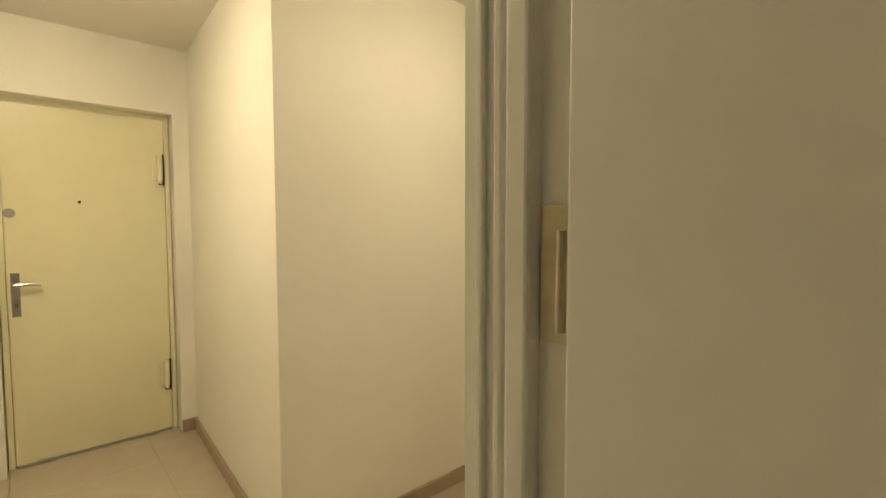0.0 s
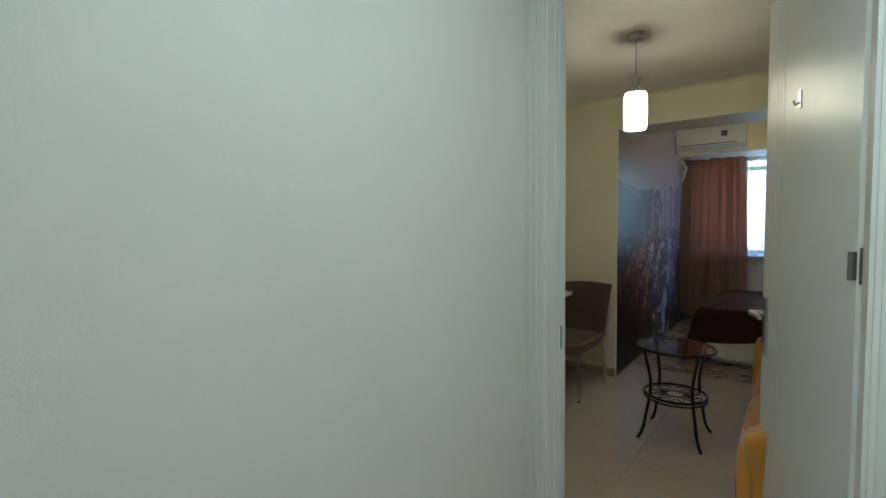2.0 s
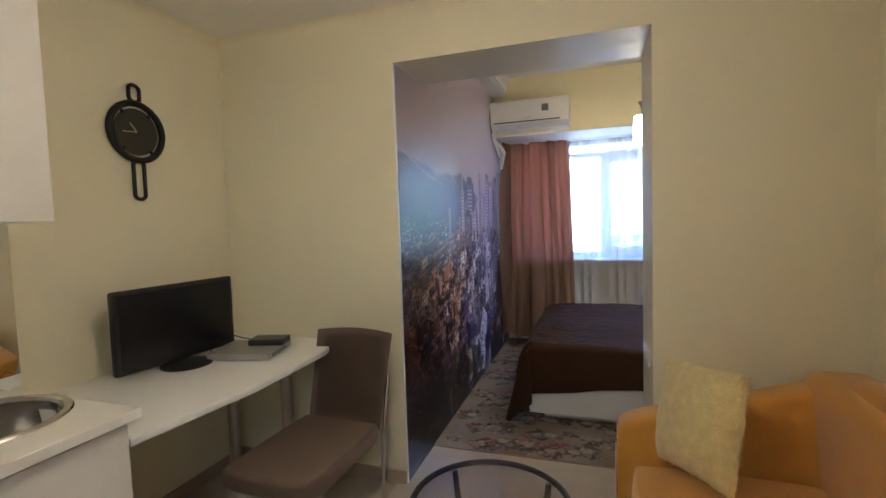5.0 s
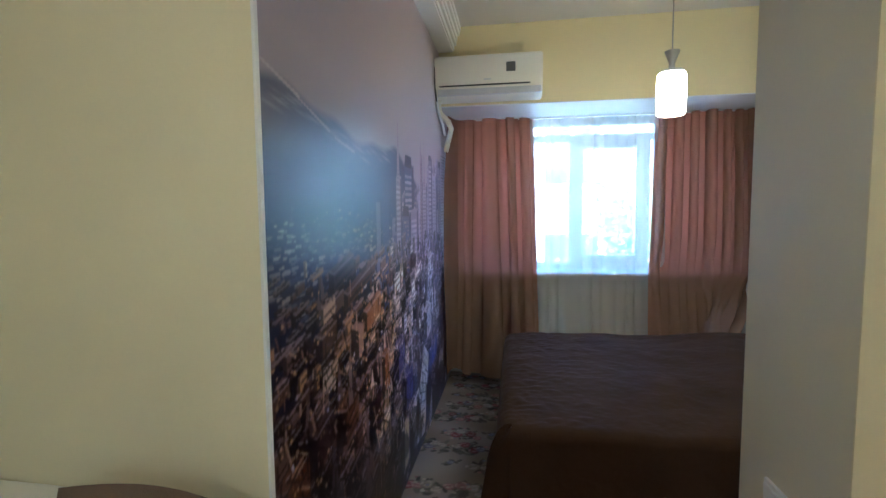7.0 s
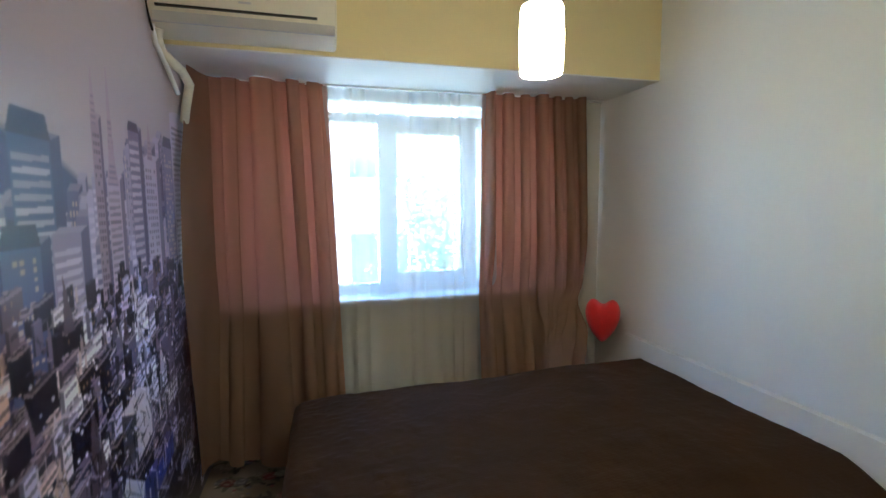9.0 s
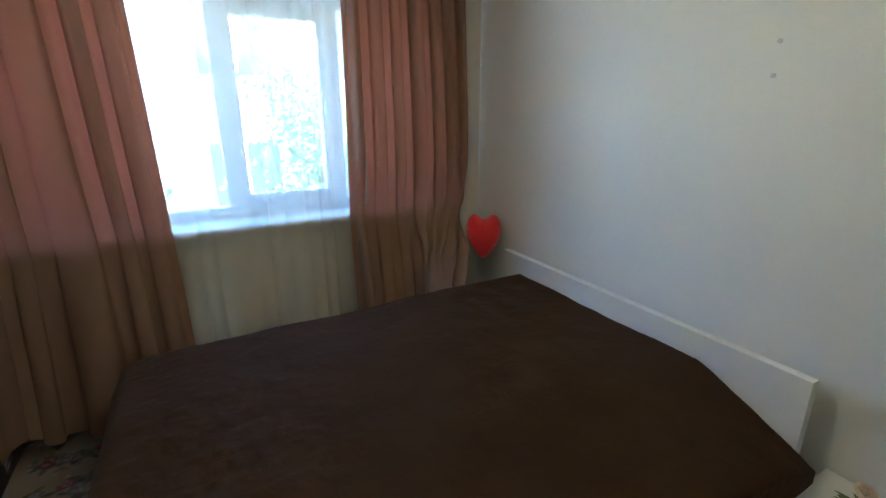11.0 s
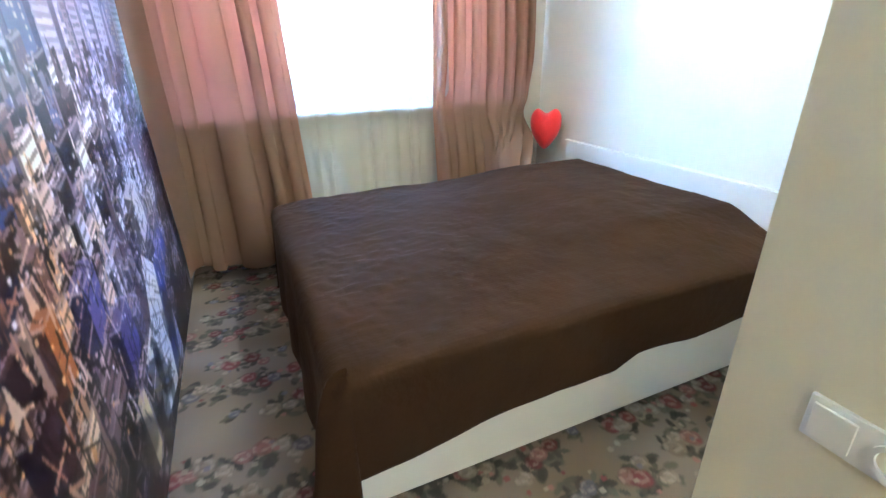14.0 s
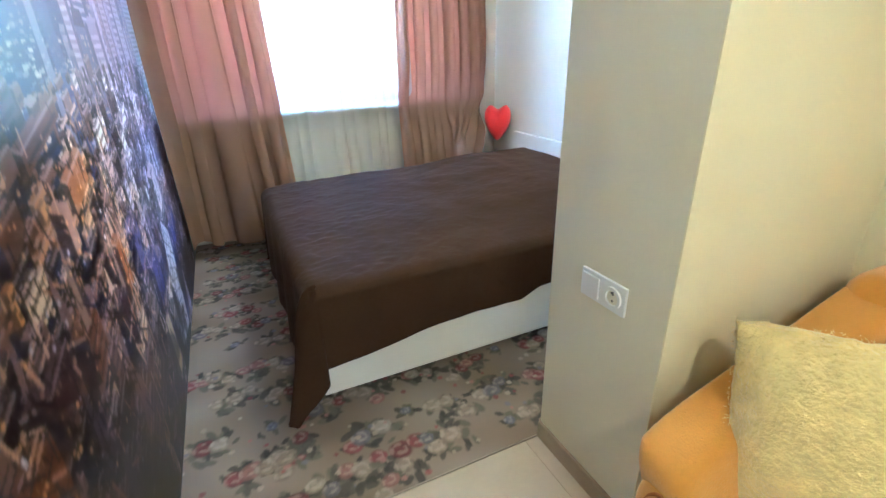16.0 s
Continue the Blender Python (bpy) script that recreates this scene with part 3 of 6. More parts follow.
class Print:
    """Paint on a flat grid of cells, from the lower left corner, in metres."""

    def __init__(self, w, h, step):
        self.step = step
        self.nx, self.ny = int(w / step) + 1, int(h / step) + 1
        self.x = np.linspace(0, w, self.nx)
        self.y = np.linspace(0, h, self.ny)
        self.w, self.h = w, h
        self.c = np.zeros((self.nx, self.ny, 3))

    def span(self, x0, x1, y0, y1):
        a, b2 = max(0, int(x0 / self.step) - 1), min(self.nx, int(x1 / self.step) + 2)
        c, d = max(0, int(y0 / self.step) - 1), min(self.ny, int(y1 / self.step) + 2)
        return a, max(a, b2), c, max(c, d)

    def poly(self, pts, color, alpha=1.0):
        xs, ys = [p[0] for p in pts], [p[1] for p in pts]
        a, b2, c, d = self.span(min(xs), max(xs), min(ys), max(ys))
        gx, gy = self.x[a:b2, None], self.y[None, c:d]
        inside = np.zeros((b2 - a, d - c), bool)
        for (x0, y0), (x1, y1) in zip(pts, pts[1:] + pts[:1]):
            if y0 == y1:
                continue
            inside ^= ((y0 > gy) != (y1 > gy)) & (gx < (x1 - x0) * (gy - y0) / (y1 - y0) + x0)
        block = self.c[a:b2, c:d]
        block[inside] = block[inside] * (1 - alpha) + np.array(color) * alpha

    def dot(self, x, y, r, color, alpha=1.0, squash=1.0, turn=0.0, soft=0.25):
        a, b2, c, d = self.span(x - r, x + r, y - r, y + r)
        dx, dy = self.x[a:b2, None] - x, self.y[None, c:d] - y
        u = dx * math.cos(turn) + dy * math.sin(turn)
        v = (dy * math.cos(turn) - dx * math.sin(turn)) / squash
        k = np.clip((1 - np.sqrt(u * u + v * v) / r) / soft, 0, 1)[..., None] * alpha
        self.c[a:b2, c:d] = self.c[a:b2, c:d] * (1 - k) + np.array(color) * k

    def mesh(self, name, fn, mat):
        """One sheet, placed by fn(x, y) on arrays."""
        gx, gy = np.meshgrid(self.x, self.y, indexing="ij")
        co = np.stack(fn(gx, gy), -1).reshape(-1, 3)
        idx = np.arange(self.nx * self.ny).reshape(self.nx, self.ny)
        q = np.stack([idx[:-1, :-1], idx[1:, :-1], idx[1:, 1:], idx[:-1, 1:]], -1).reshape(-1, 4)
        me = bpy.data.meshes.new(name)
        me.vertices.add(len(co))
        me.vertices.foreach_set("co", co.ravel())
        me.loops.add(q.size)
        me.loops.foreach_set("vertex_index", q.ravel())
        me.polygons.add(len(q))
        me.polygons.foreach_set("loop_start", np.arange(0, q.size, 4))
        me.update(calc_edges=True)
        at = me.attributes.new("print", "FLOAT_COLOR", "POINT")
        rgba = np.ones((len(co), 4))
        rgba[:, :3] = np.clip(self.c.reshape(-1, 3), 0.002, 0.85)
        at.data.foreach_set("color", rgba.ravel())
        me.materials.append(mat)
        me.validate()
        return new(name, me)


def mix3(a, b2, k):
    return tuple(p * (1 - k) + q * k for p, q in zip(a, b2))


def paint_mural():
    rnd = random.Random(7)
    p = Print(WINY - 0.012, 2.65, 0.0042)
    yy, zz = np.meshgrid(p.x, p.y, indexing="ij")

    def col(*c):
        return np.array(c)

    def fold(v, lo, hi):
        return np.clip((v - lo) / (hi - lo), 0, 1)[..., None]

    # sky: brown rose above, lavender low, paler towards the window
    k = fold(zz, 1.65, 2.5)
    p.c[:] = col(0.36, 0.345, 0.41) * (1 - k) + col(0.30, 0.22, 0.17) * k
    pale = fold(yy, 0.6, 2.3)
    p.c[:] = p.c * (1 - 0.45 * pale) + col(0.55, 0.53, 0.55) * 0.45 * pale
    # mountain with cloud streaks below its ridge
    ridge = 1.752 + 0.020 * np.sin(yy * 6.0 + 0.4) + 0.010 * np.sin(yy * 17) + 0.06 * np.clip(0.35 - yy, 0, 1) - 0.22 * np.clip(yy - 1.2, 0, 1)
    under = np.clip((ridge - zz) / 0.028, 0, 1)[..., None]
    depth = fold(ridge - zz, 0.0, 0.45)
    far = col(0.055, 0.064, 0.15) * (1 - depth) + col(0.030, 0.046, 0.16) * depth
    p.c[:] = p.c * (1 - under) + far * under
    for _ in range(34):
        x = rnd.uniform(0.0, 1.15)
        p.dot(x, 1.735 + 0.02 * math.sin(x * 6 + 0.4) - rnd.uniform(0.0, 0.06), rnd.uniform(0.03, 0.10), (0.50, 0.45, 0.52), rnd.uniform(0.15, 0.5), 0.10, -0.12, 0.95)
    for x0, z0, x1, z1 in ((0.0, 1.80, 0.2, 1.755), (0.18, 1.757, 0.40, 1.70), (0.44, 1.69, 0.62, 1.665)):
        p.poly([(x0, z0), (x0, z0 + 0.006), (x1, z1 + 0.010), (x1, z1)], (0.60, 0.55, 0.60), 0.65)
    # printed haze over the bay, bluer to carry the window's sheen as well
    hz = np.exp(-((yy - 0.60) / 0.46) ** 2 - ((zz - 1.53) / 0.16) ** 2)[..., None]
    p.c[:] = p.c * (1 - 0.45 * hz) + col(0.075, 0.125, 0.36) * 0.45 * hz
    # bay and low town under the haze
    g = fold(1.46 - zz, 0.0, 0.28)
    p.c[:] = p.c * (1 - g) + (col(0.030, 0.036, 0.095) * (1 - fold(1.3 - zz, 0.0, 0.9)) + col(0.011, 0.010, 0.024) * fold(1.3 - zz, 0.0, 0.9)) * g
    for _ in range(560):
        x, z = rnd.uniform(0, 1.25), rnd.triangular(1.12, 1.48, 1.34)
        s = rnd.uniform(0.006, 0.022) * (1.6 - z) * 3.0
        c = mix3((0.07, 0.09, 0.20), (0.66, 0.60, 0.52), rnd.random() ** 2.0)
        p.poly([(x, z), (x + s * 2.4, z + s * 0.2), (x + s * 2.4, z + s * 0.8), (x, z + s * 0.6)], c, 0.8)

    def grid_of(x, z, w, h, lean, pitch_x, pitch_z, c, alpha, drop=0.15):
        for i in range(int(w / pitch_x)):
            for j in range(int(h / pitch_z)):
                if rnd.random() < drop:
                    continue
                x0, z0 = x + (i + 0.2) * pitch_x, z + (j + 0.25) * pitch_z
                x0 += lean * (z0 - z) / h
                p.poly([(x0, z0), (x0 + pitch_x * 0.62, z0), (x0 + pitch_x * 0.62, z0 + pitch_z * 0.55), (x0, z0 + pitch_z * 0.55)], c, alpha)

    def bands(x, z, w, h, c, alpha, pitch, lean=0.0):
        """Rows of windows across a front."""
        for j in range(int(h / pitch)):
            z0 = z + (j + 0.25) * pitch
            o = lean * (z0 - z)
            p.poly([(x + o, z0), (x + w + o, z0 + 0.03 * w), (x + w + o, z0 + 0.03 * w + pitch * 0.5), (x + o, z0 + pitch * 0.5)], c, alpha * rnd.uniform(0.5, 1.0))

    def stack(x, z, w, h, face, style, top=0.0):
        """Upright tower with a shaded flank, windows and a crown."""
        fl = mix3(face, (0.03, 0.03, 0.10), 0.7)
        p.poly([(x + w, z), (x + w * 1.3, z + 0.02), (x + w * 1.3, z + h + 0.02), (x + w, z + h)], fl)
        p.poly([(x, z), (x + w, z), (x + w, z + h), (x, z + h)], face)
        p.poly([(x, z + h), (x + w, z + h), (x + w * 1.3, z + h + 0.02), (x + w * 0.3, z + h + 0.02)], mix3(face, (0.5, 0.47, 0.54), 0.25))
        pale, dark = mix3(face, (0.78, 0.76, 0.84), 0.65), mix3(face, (0.014, 0.014, 0.04), 0.75)
        if style == "pale":
            bands(x + w * 0.06, z, w * 0.88, h * 0.96, pale, 0.9, rnd.uniform(0.024, 0.034))
        elif style == "dark":
            bands(x + w * 0.06, z, w * 0.88, h * 0.96, dark, 0.85, rnd.uniform(0.020, 0.030))
        else:
            grid_of(x + w * 0.06, z, w * 0.9, h * 0.96, 0, max(0.016, w / 6), rnd.uniform(0.020, 0.030), dark if style == "cells" else mix3(face, (0.85, 0.72, 0.5), 0.6), 0.8, 0.15 if style == "cells" else 0.5)
        if top:
            p.poly([(x - 0.004, z + h - 0.004), (x + w + 0.004, z + h - 0.004), (x + w * 0.92, z + h + top), (x + w * 0.12, z + h + top)], dark)

    # distant rows towards the window, low and hazy
    for i in range(230):
        x = 1.02 + 2.1 * rnd.random() ** 0.8
        top = 1.40 + 0.17 * (x - 1.1) + rnd.uniform(-0.26, 0.12) + (0.10 if x > 1.95 else 0.0)
        base = top - rnd.uniform(0.12, 0.35)
        f = mix3((0.06, 0.065, 0.17), (0.48, 0.46, 0.60), rnd.random() ** 1.5)
        stack(x, base, rnd.uniform(0.035, 0.10), top - base, f, rnd.choice(("pale", "dark", "cells", "lit")))
    # hazy tower over the bay, then the tall ones
    p.poly([(0.86, 1.10), (0.93, 1.08), (0.925, 1.50), (0.87, 1.50)], (0.30, 0.29, 0.42), 0.6)
    p.poly([(0.95, 1.02), (1.07, 1.02), (1.06, 1.58), (0.96, 1.58)], (0.070, 0.095, 0.24), 0.75)
    p.dot(1.01, 1.575, 0.062, (0.050, 0.066, 0.18), 0.9, 0.9, 0.0, 0.5)
    for x, z, w, h, f, st, top in ((1.20, 1.00, 0.085, 0.62, (0.27, 0.24, 0.33), "pale", 0.0), (1.38, 1.38, 0.17, 0.32, (0.075, 0.10, 0.21), "pale", 0.06), (1.32, 1.02, 0.15, 0.42, (0.11, 0.13, 0.25), "lit", 0.05), (1.52, 1.10, 0.15, 0.36, (0.30, 0.28, 0.40), "pale", 0.0),
                                   (1.78, 1.20, 0.055, 0.60, (0.30, 0.25, 0.32), "cells", 0.0), (1.86, 1.16, 0.10, 0.46, (0.44, 0.40, 0.50), "dark", 0.0), (2.06, 1.25, 0.10, 0.56, (0.17, 0.16, 0.26), "pale", 0.03), (2.20, 1.12, 0.14, 0.60, (0.46, 0.45, 0.56), "cells", 0.0),
                                   (2.06, 0.98, 0.20, 0.30, (0.38, 0.40, 0.58), "pale", 0.0), (2.44, 1.10, 0.12, 0.70, (0.22, 0.22, 0.34), "lit", 0.04), (2.56, 1.02, 0.30, 0.94, (0.50, 0.49, 0.60), "dark", 0.0)):
        stack(x, z, w, h, f, st, top)
    for x, z0, z1, w in ((1.246, 1.62, 2.10, 0.024), (1.245, 1.60, 1.78, 0.036), (1.80, 1.78, 1.95, 0.022), (1.91, 1.60, 1.98, 0.030), (1.91, 1.60, 1.76, 0.045), (2.27, 1.72, 1.86, 0.03)):
        p.poly([(x - w, z0), (x + w, z0), (x + 0.003, z1), (x - 0.003, z1)], (0.37, 0.31, 0.38), 0.92)
        for j in range(int((z1 - z0) * 0.6 / 0.020)):
            z = z0 + j * 0.020
            q = w * (1 - (z - z0) / (z1 - z0)) * 0.8
            p.poly([(x - q, z), (x + q, z), (x + q, z + 0.009), (x - q, z + 0.009)], (0.19, 0.16, 0.25), 0.65)

    def corner(x, z, a, c, h, left, right, roof, st):
        """Building seen over its near corner: two fronts and the roof between them."""
        ax, az, cx, cz = a * 0.94, a * 0.24, -c * 0.80, c * 0.30
        p.poly([(x, z), (x + ax, z + az), (x + ax, z + az + h), (x, z + h)], right)
        p.poly([(x, z), (x, z + h), (x + cx, z + cz + h), (x + cx, z + cz)], left)
        p.poly([(x, z + h), (x + ax, z + az + h), (x + ax + cx, z + az + cz + h), (x + cx, z + cz + h)], roof)
        n = int(h / 0.030)
        for j in range(n):
            z0 = z + (j + 0.3) * h / n
            if st == 1:
                p.poly([(x + ax * 0.05, z0), (x + ax * 0.95, z0 + az * 0.9), (x + ax * 0.95, z0 + az * 0.9 + 0.012), (x + ax * 0.05, z0 + 0.012)], mix3(right, (0.012, 0.010, 0.028), 0.75), 0.8)
            elif st == 2:
                for i in range(max(2, int(a / 0.022))):
                    if rnd.random() < 0.55:
                        k = (i + 0.3) / max(2, int(a / 0.022))
                        p.poly([(x + ax * k, z0 + az * k), (x + ax * k + 0.006, z0 + az * k), (x + ax * k + 0.006, z0 + az * k + 0.012), (x + ax * k, z0 + az * k + 0.012)], mix3(right, (0.62, 0.42, 0.22), 0.5), 0.7)
        rim = mix3(roof, (0.62, 0.54, 0.54), 0.35)
        if a > 0.06:
            for (x0, z0), (x1, z1) in (((x, z + h), (x + ax, z + az + h)), ((x, z + h), (x + cx, z + cz + h))):
                p.poly([(x0, z0 - 0.004), (x1, z1 - 0.004), (x1, z1 + 0.005), (x0, z0 + 0.005)], rim, 0.8)
            for _ in range(rnd.randint(1, 3)):
                k, l = rnd.uniform(0.15, 0.6), rnd.uniform(0.15, 0.6)
                ox, oz = x + ax * k + cx * l, z + h + az * k + cz * l
                d = a * rnd.uniform(0.12, 0.25)
                p.poly([(ox, oz), (ox + d, oz + d * 0.25), (ox + d, oz + d * 0.65), (ox, oz + d * 0.4)], mix3(roof, (0.02, 0.015, 0.03), 0.6))
                p.poly([(ox, oz + d * 0.4), (ox + d, oz + d * 0.65), (ox + d * 0.4, oz + d * 0.85), (ox - d * 0.5, oz + d * 0.6)], rim)

    # avenues, wide at the lower edge, running in between the towers
    avenues = (((1.28, 1.16), (1.12, 0.92), (0.95, 0.55), (0.80, 0.0)), ((1.66, 1.40), (1.60, 1.05), (1.46, 0.80), (1.30, 0.30)), ((1.95, 1.32), (2.08, 0.85), (2.30, 0.50), (2.62, 0.10)))

    def avenue(x, z):
        """Distance of a spot from the nearest avenue."""
        best = 9.0
        for line in avenues:
            for (x0, z0), (x1, z1) in zip(line, line[1:]):
                if z1 <= z <= z0:
                    best = min(best, abs(x - (x0 + (x1 - x0) * (z0 - z) / (z0 - z1))))
        return best

    def hot(x, z):
        """How brightly lit a spot of the city is."""
        old = math.exp(-((x - 0.72) / 0.42) ** 2 - ((z - 1.02 + 0.1 * x) / 0.15) ** 2)
        return min(1.0, 0.9 * old + (0.8 if avenue(x, z) < 0.08 else 0.0) + (0.14 if x > 1.35 and z > 0.2 else 0.0))

    # the quarter below, growing towards the lower edge
    rows = 44
    for r in range(rows):
        k = r / (rows - 1)
        z = 1.24 - 1.34 * k ** 0.9
        size = 0.030 + 0.085 * k
        x = rnd.uniform(-0.15, 0.0)
        while x < p.w + 0.2:
            a = size * rnd.choice((0.4, 0.6, 1.0, 1.6, 2.6))
            c = size * rnd.uniform(0.3, 0.8)
            h = size * rnd.choice((0.2, 0.4, 0.8, 1.5)) * (1.5 if x > 1.0 else 0.9)
            cold = min(1, max(0, (x - 0.85) / 0.7 + rnd.uniform(-0.25, 0.25)))
            roll = rnd.random()
            night = mix3(mix3((0.016, 0.012, 0.020), (0.046, 0.028, 0.034), rnd.random()), (0.024, 0.022, 0.046), cold * 0.8)
            plum = mix3(mix3((0.16, 0.085, 0.060), (0.095, 0.088, 0.15), cold), mix3((0.27, 0.18, 0.16), (0.23, 0.21, 0.28), cold), rnd.random() * 0.8)
            bright = mix3(mix3((0.56, 0.31, 0.11), (0.76, 0.64, 0.47), rnd.random()), mix3((0.38, 0.39, 0.54), (0.74, 0.73, 0.75), rnd.random()), cold)
            low = 0.0 if z > 0.4 else (0.4 - z) / 0.4
            glow_odds = 0.08 + 0.42 * hot(x, z)
            if roll < glow_odds:
                right, left, roof, st = bright, mix3(bright, (0.03, 0.02, 0.04), 0.75), mix3(bright, plum, 0.6), 1
            elif roll < 0.56 - 0.2 * low:
                right, left, roof, st = plum, mix3(plum, (0.014, 0.012, 0.03), 0.7), mix3(plum, (0.30, 0.24, 0.30), 0.35), rnd.choice((0, 1, 2))
            else:
                right, left, roof, st = night, mix3(night, (0.010, 0.009, 0.02), 0.6), mix3(night, plum, 0.35), rnd.choice((0, 0, 2))
            zb = z + rnd.uniform(-0.04, 0.04)
            corner(x, zb, a, c, h, left, right, roof, st)
            if rnd.random() < 0.06:
                p.poly([(x - c * 0.5, zb + h), (x + a * 0.5, zb + h), (x + a * 0.05, zb + h + 1.6 * a)], mix3(right, (0.26, 0.20, 0.24), 0.4))
            x += (a + c) * rnd.uniform(0.45, 1.0)
        for line in avenues:
            for (x0, z0), (x1, z1) in zip(line, line[1:]):
                if z1 <= z <= z0:
                    xa = x0 + (x1 - x0) * (z0 - z) / (z0 - z1)
                    warm = mix3((0.62, 0.40, 0.18), (0.62, 0.62, 0.66), min(1, max(0, (xa - 1.0) / 0.9)))
                    for _ in range(5):
                        d = rnd.uniform(0.018, 0.045) * (0.6 + k)
                        xo, zo = xa + rnd.gauss(0, 0.018 + 0.02 * k), z + rnd.uniform(-0.03, 0.03)
                        p.poly([(xo, zo), (xo + d * 0.5, zo + d * 0.1), (xo + d * 0.4, zo + d * 2.1), (xo - d * 0.1, zo + d * 1.8)], mix3(warm, (0.10, 0.07, 0.10), rnd.random() * 0.7), 0.85)
    # slabs and roofs that stand out of the dark
    for x, z, a, c, h, f, st in ((0.52, 1.13, 0.34, 0.05, 0.045, (0.20, 0.14, 0.11), 1), (0.40, 1.20, 0.20, 0.05, 0.06, (0.17, 0.16, 0.22), 1), (0.30, 1.02, 0.12, 0.06, 0.06, (0.24, 0.17, 0.13), 0), (0.72, 0.99, 0.20, 0.05, 0.08, (0.52, 0.34, 0.18), 2), (0.62, 0.92, 0.06, 0.10, 0.10, (0.60, 0.54, 0.54), 0),
                                 (0.48, 0.66, 0.13, 0.12, 0.12, (0.30, 0.19, 0.12), 1), (0.24, 0.70, 0.16, 0.14, 0.10, (0.13, 0.085, 0.11), 2), (0.06, 0.55, 0.14, 0.10, 0.20, (0.26, 0.13, 0.05), 2), (0.96, 0.66, 0.07, 0.08, 0.16, (0.48, 0.26, 0.08), 2), (0.80, 0.50, 0.09, 0.10, 0.20, (0.09, 0.06, 0.10), 0),
                                 (1.20, 0.62, 0.14, 0.12, 0.16, (0.12, 0.11, 0.27), 2), (1.36, 0.40, 0.16, 0.12, 0.18, (0.09, 0.08, 0.22), 0), (2.05, 0.38, 0.30, 0.10, 0.10, (0.07, 0.09, 0.30), 0), (1.95, 0.62, 0.16, 0.14, 0.18, (0.50, 0.48, 0.50), 0), (1.62, 0.16, 0.22, 0.16, 0.16, (0.58, 0.58, 0.56), 1), (1.88, 0.10, 0.20, 0.12, 0.22, (0.50, 0.52, 0.58), 0), (1.30, 0.10, 0.10, 0.08, 0.22, (0.44, 0.38, 0.24), 0)):
        f = f if x > 1.1 else (f[0] * 0.70, f[1] * 0.52, f[2] * 0.45)
        corner(x, z, a, c, h, mix3(f, (0.015, 0.012, 0.03), 0.8), f, mix3(f, (0.30, 0.22, 0.22), 0.22), st)
    for x, z, w, h in ((0.53, 0.80, 0.035, 0.23), (0.90, 0.72, 0.022, 0.20), (1.03, 0.42, 0.025, 0.24)):
        p.poly([(x - w, z), (x + w * 0.4, z - 0.02), (x + w * 0.1, z + h)], (0.30, 0.22, 0.18))
        p.poly([(x + w * 0.4, z - 0.02), (x + w, z), (x + w * 0.1, z + h)], (0.09, 0.06, 0.08))
    p.poly([(1.50, 0.10), (1.84, 0.05), (1.99, 0.52), (1.84, 0.62)], (0.50, 0.51, 0.55))
    p.poly([(1.84, 0.05), (2.02, 0.10), (2.14, 0.50), (1.99, 0.52)], (0.06, 0.075, 0.22))
    for j in range(9):
        p.poly([(1.54 + 0.036 * j, 0.14 + 0.054 * j), (1.82 + 0.016 * j, 0.10 + 0.048 * j), (1.82 + 0.016 * j, 0.112 + 0.048 * j), (1.54 + 0.036 * j, 0.156 + 0.054 * j)], (0.16, 0.16, 0.24), 0.6)
    # slivers of lit walls, ledges and gaps that break the blocks up
    for _ in range(1500):
        x, z = rnd.uniform(-0.02, p.w), rnd.triangular(0.0, 1.25, 0.75)
        k = 1.25 - z
        cold = min(1, max(0, (x - 0.85) / 0.6 + rnd.uniform(-0.3, 0.3)))
        dx, dz = rnd.choice(((0.0, 1.0), (0.06, 1.0), (0.94, 0.26), (0.90, 0.38), (-0.75, 0.45), (-0.35, 0.9)))
        ln, wd = rnd.uniform(0.03, 0.10) * (0.5 + k), rnd.uniform(0.004, 0.014) * (0.6 + 0.6 * k)
        bright = rnd.random() < 0.12 + 0.45 * hot(x, z)
        c = mix3(mix3((0.34, 0.16, 0.07), (0.60, 0.43, 0.30), rnd.random()), mix3((0.27, 0.27, 0.42), (0.66, 0.65, 0.68), rnd.random()), cold) if bright else mix3((0.030, 0.018, 0.022), (0.020, 0.018, 0.038), cold)
        p.poly([(x, z), (x + dx * ln, z + dz * ln), (x + dx * ln + wd * abs(dz), z + dz * ln + wd * abs(dx)), (x + wd * abs(dz), z + wd * abs(dx))], mix3(c, (0.014, 0.012, 0.022), 0.5) if z < 0.25 else c, 0.85 if x < 1.3 else 0.6)
    # street lamps and lit windows
    for _ in range(420):
        x, z = rnd.uniform(0, p.w), rnd.triangular(0.25, 1.30, 1.0)
        p.dot(x, z, rnd.uniform(0.004, 0.009), (0.80, 0.52, 0.24) if x < 1.2 and rnd.random() < 0.8 else (0.66, 0.68, 0.80), rnd.uniform(0.3, 0.9))
    # dark blotches along the lower edge
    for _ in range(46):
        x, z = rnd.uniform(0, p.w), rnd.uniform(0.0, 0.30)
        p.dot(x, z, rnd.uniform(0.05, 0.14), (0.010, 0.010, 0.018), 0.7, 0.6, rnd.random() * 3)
    # whole print darker towards the opening, and darker again low down there
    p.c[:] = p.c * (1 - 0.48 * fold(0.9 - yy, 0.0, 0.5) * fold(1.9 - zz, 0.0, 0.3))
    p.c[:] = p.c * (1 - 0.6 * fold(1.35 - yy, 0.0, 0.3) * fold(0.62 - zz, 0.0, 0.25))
    city = fold(1.32 - zz, 0.0, 0.12)
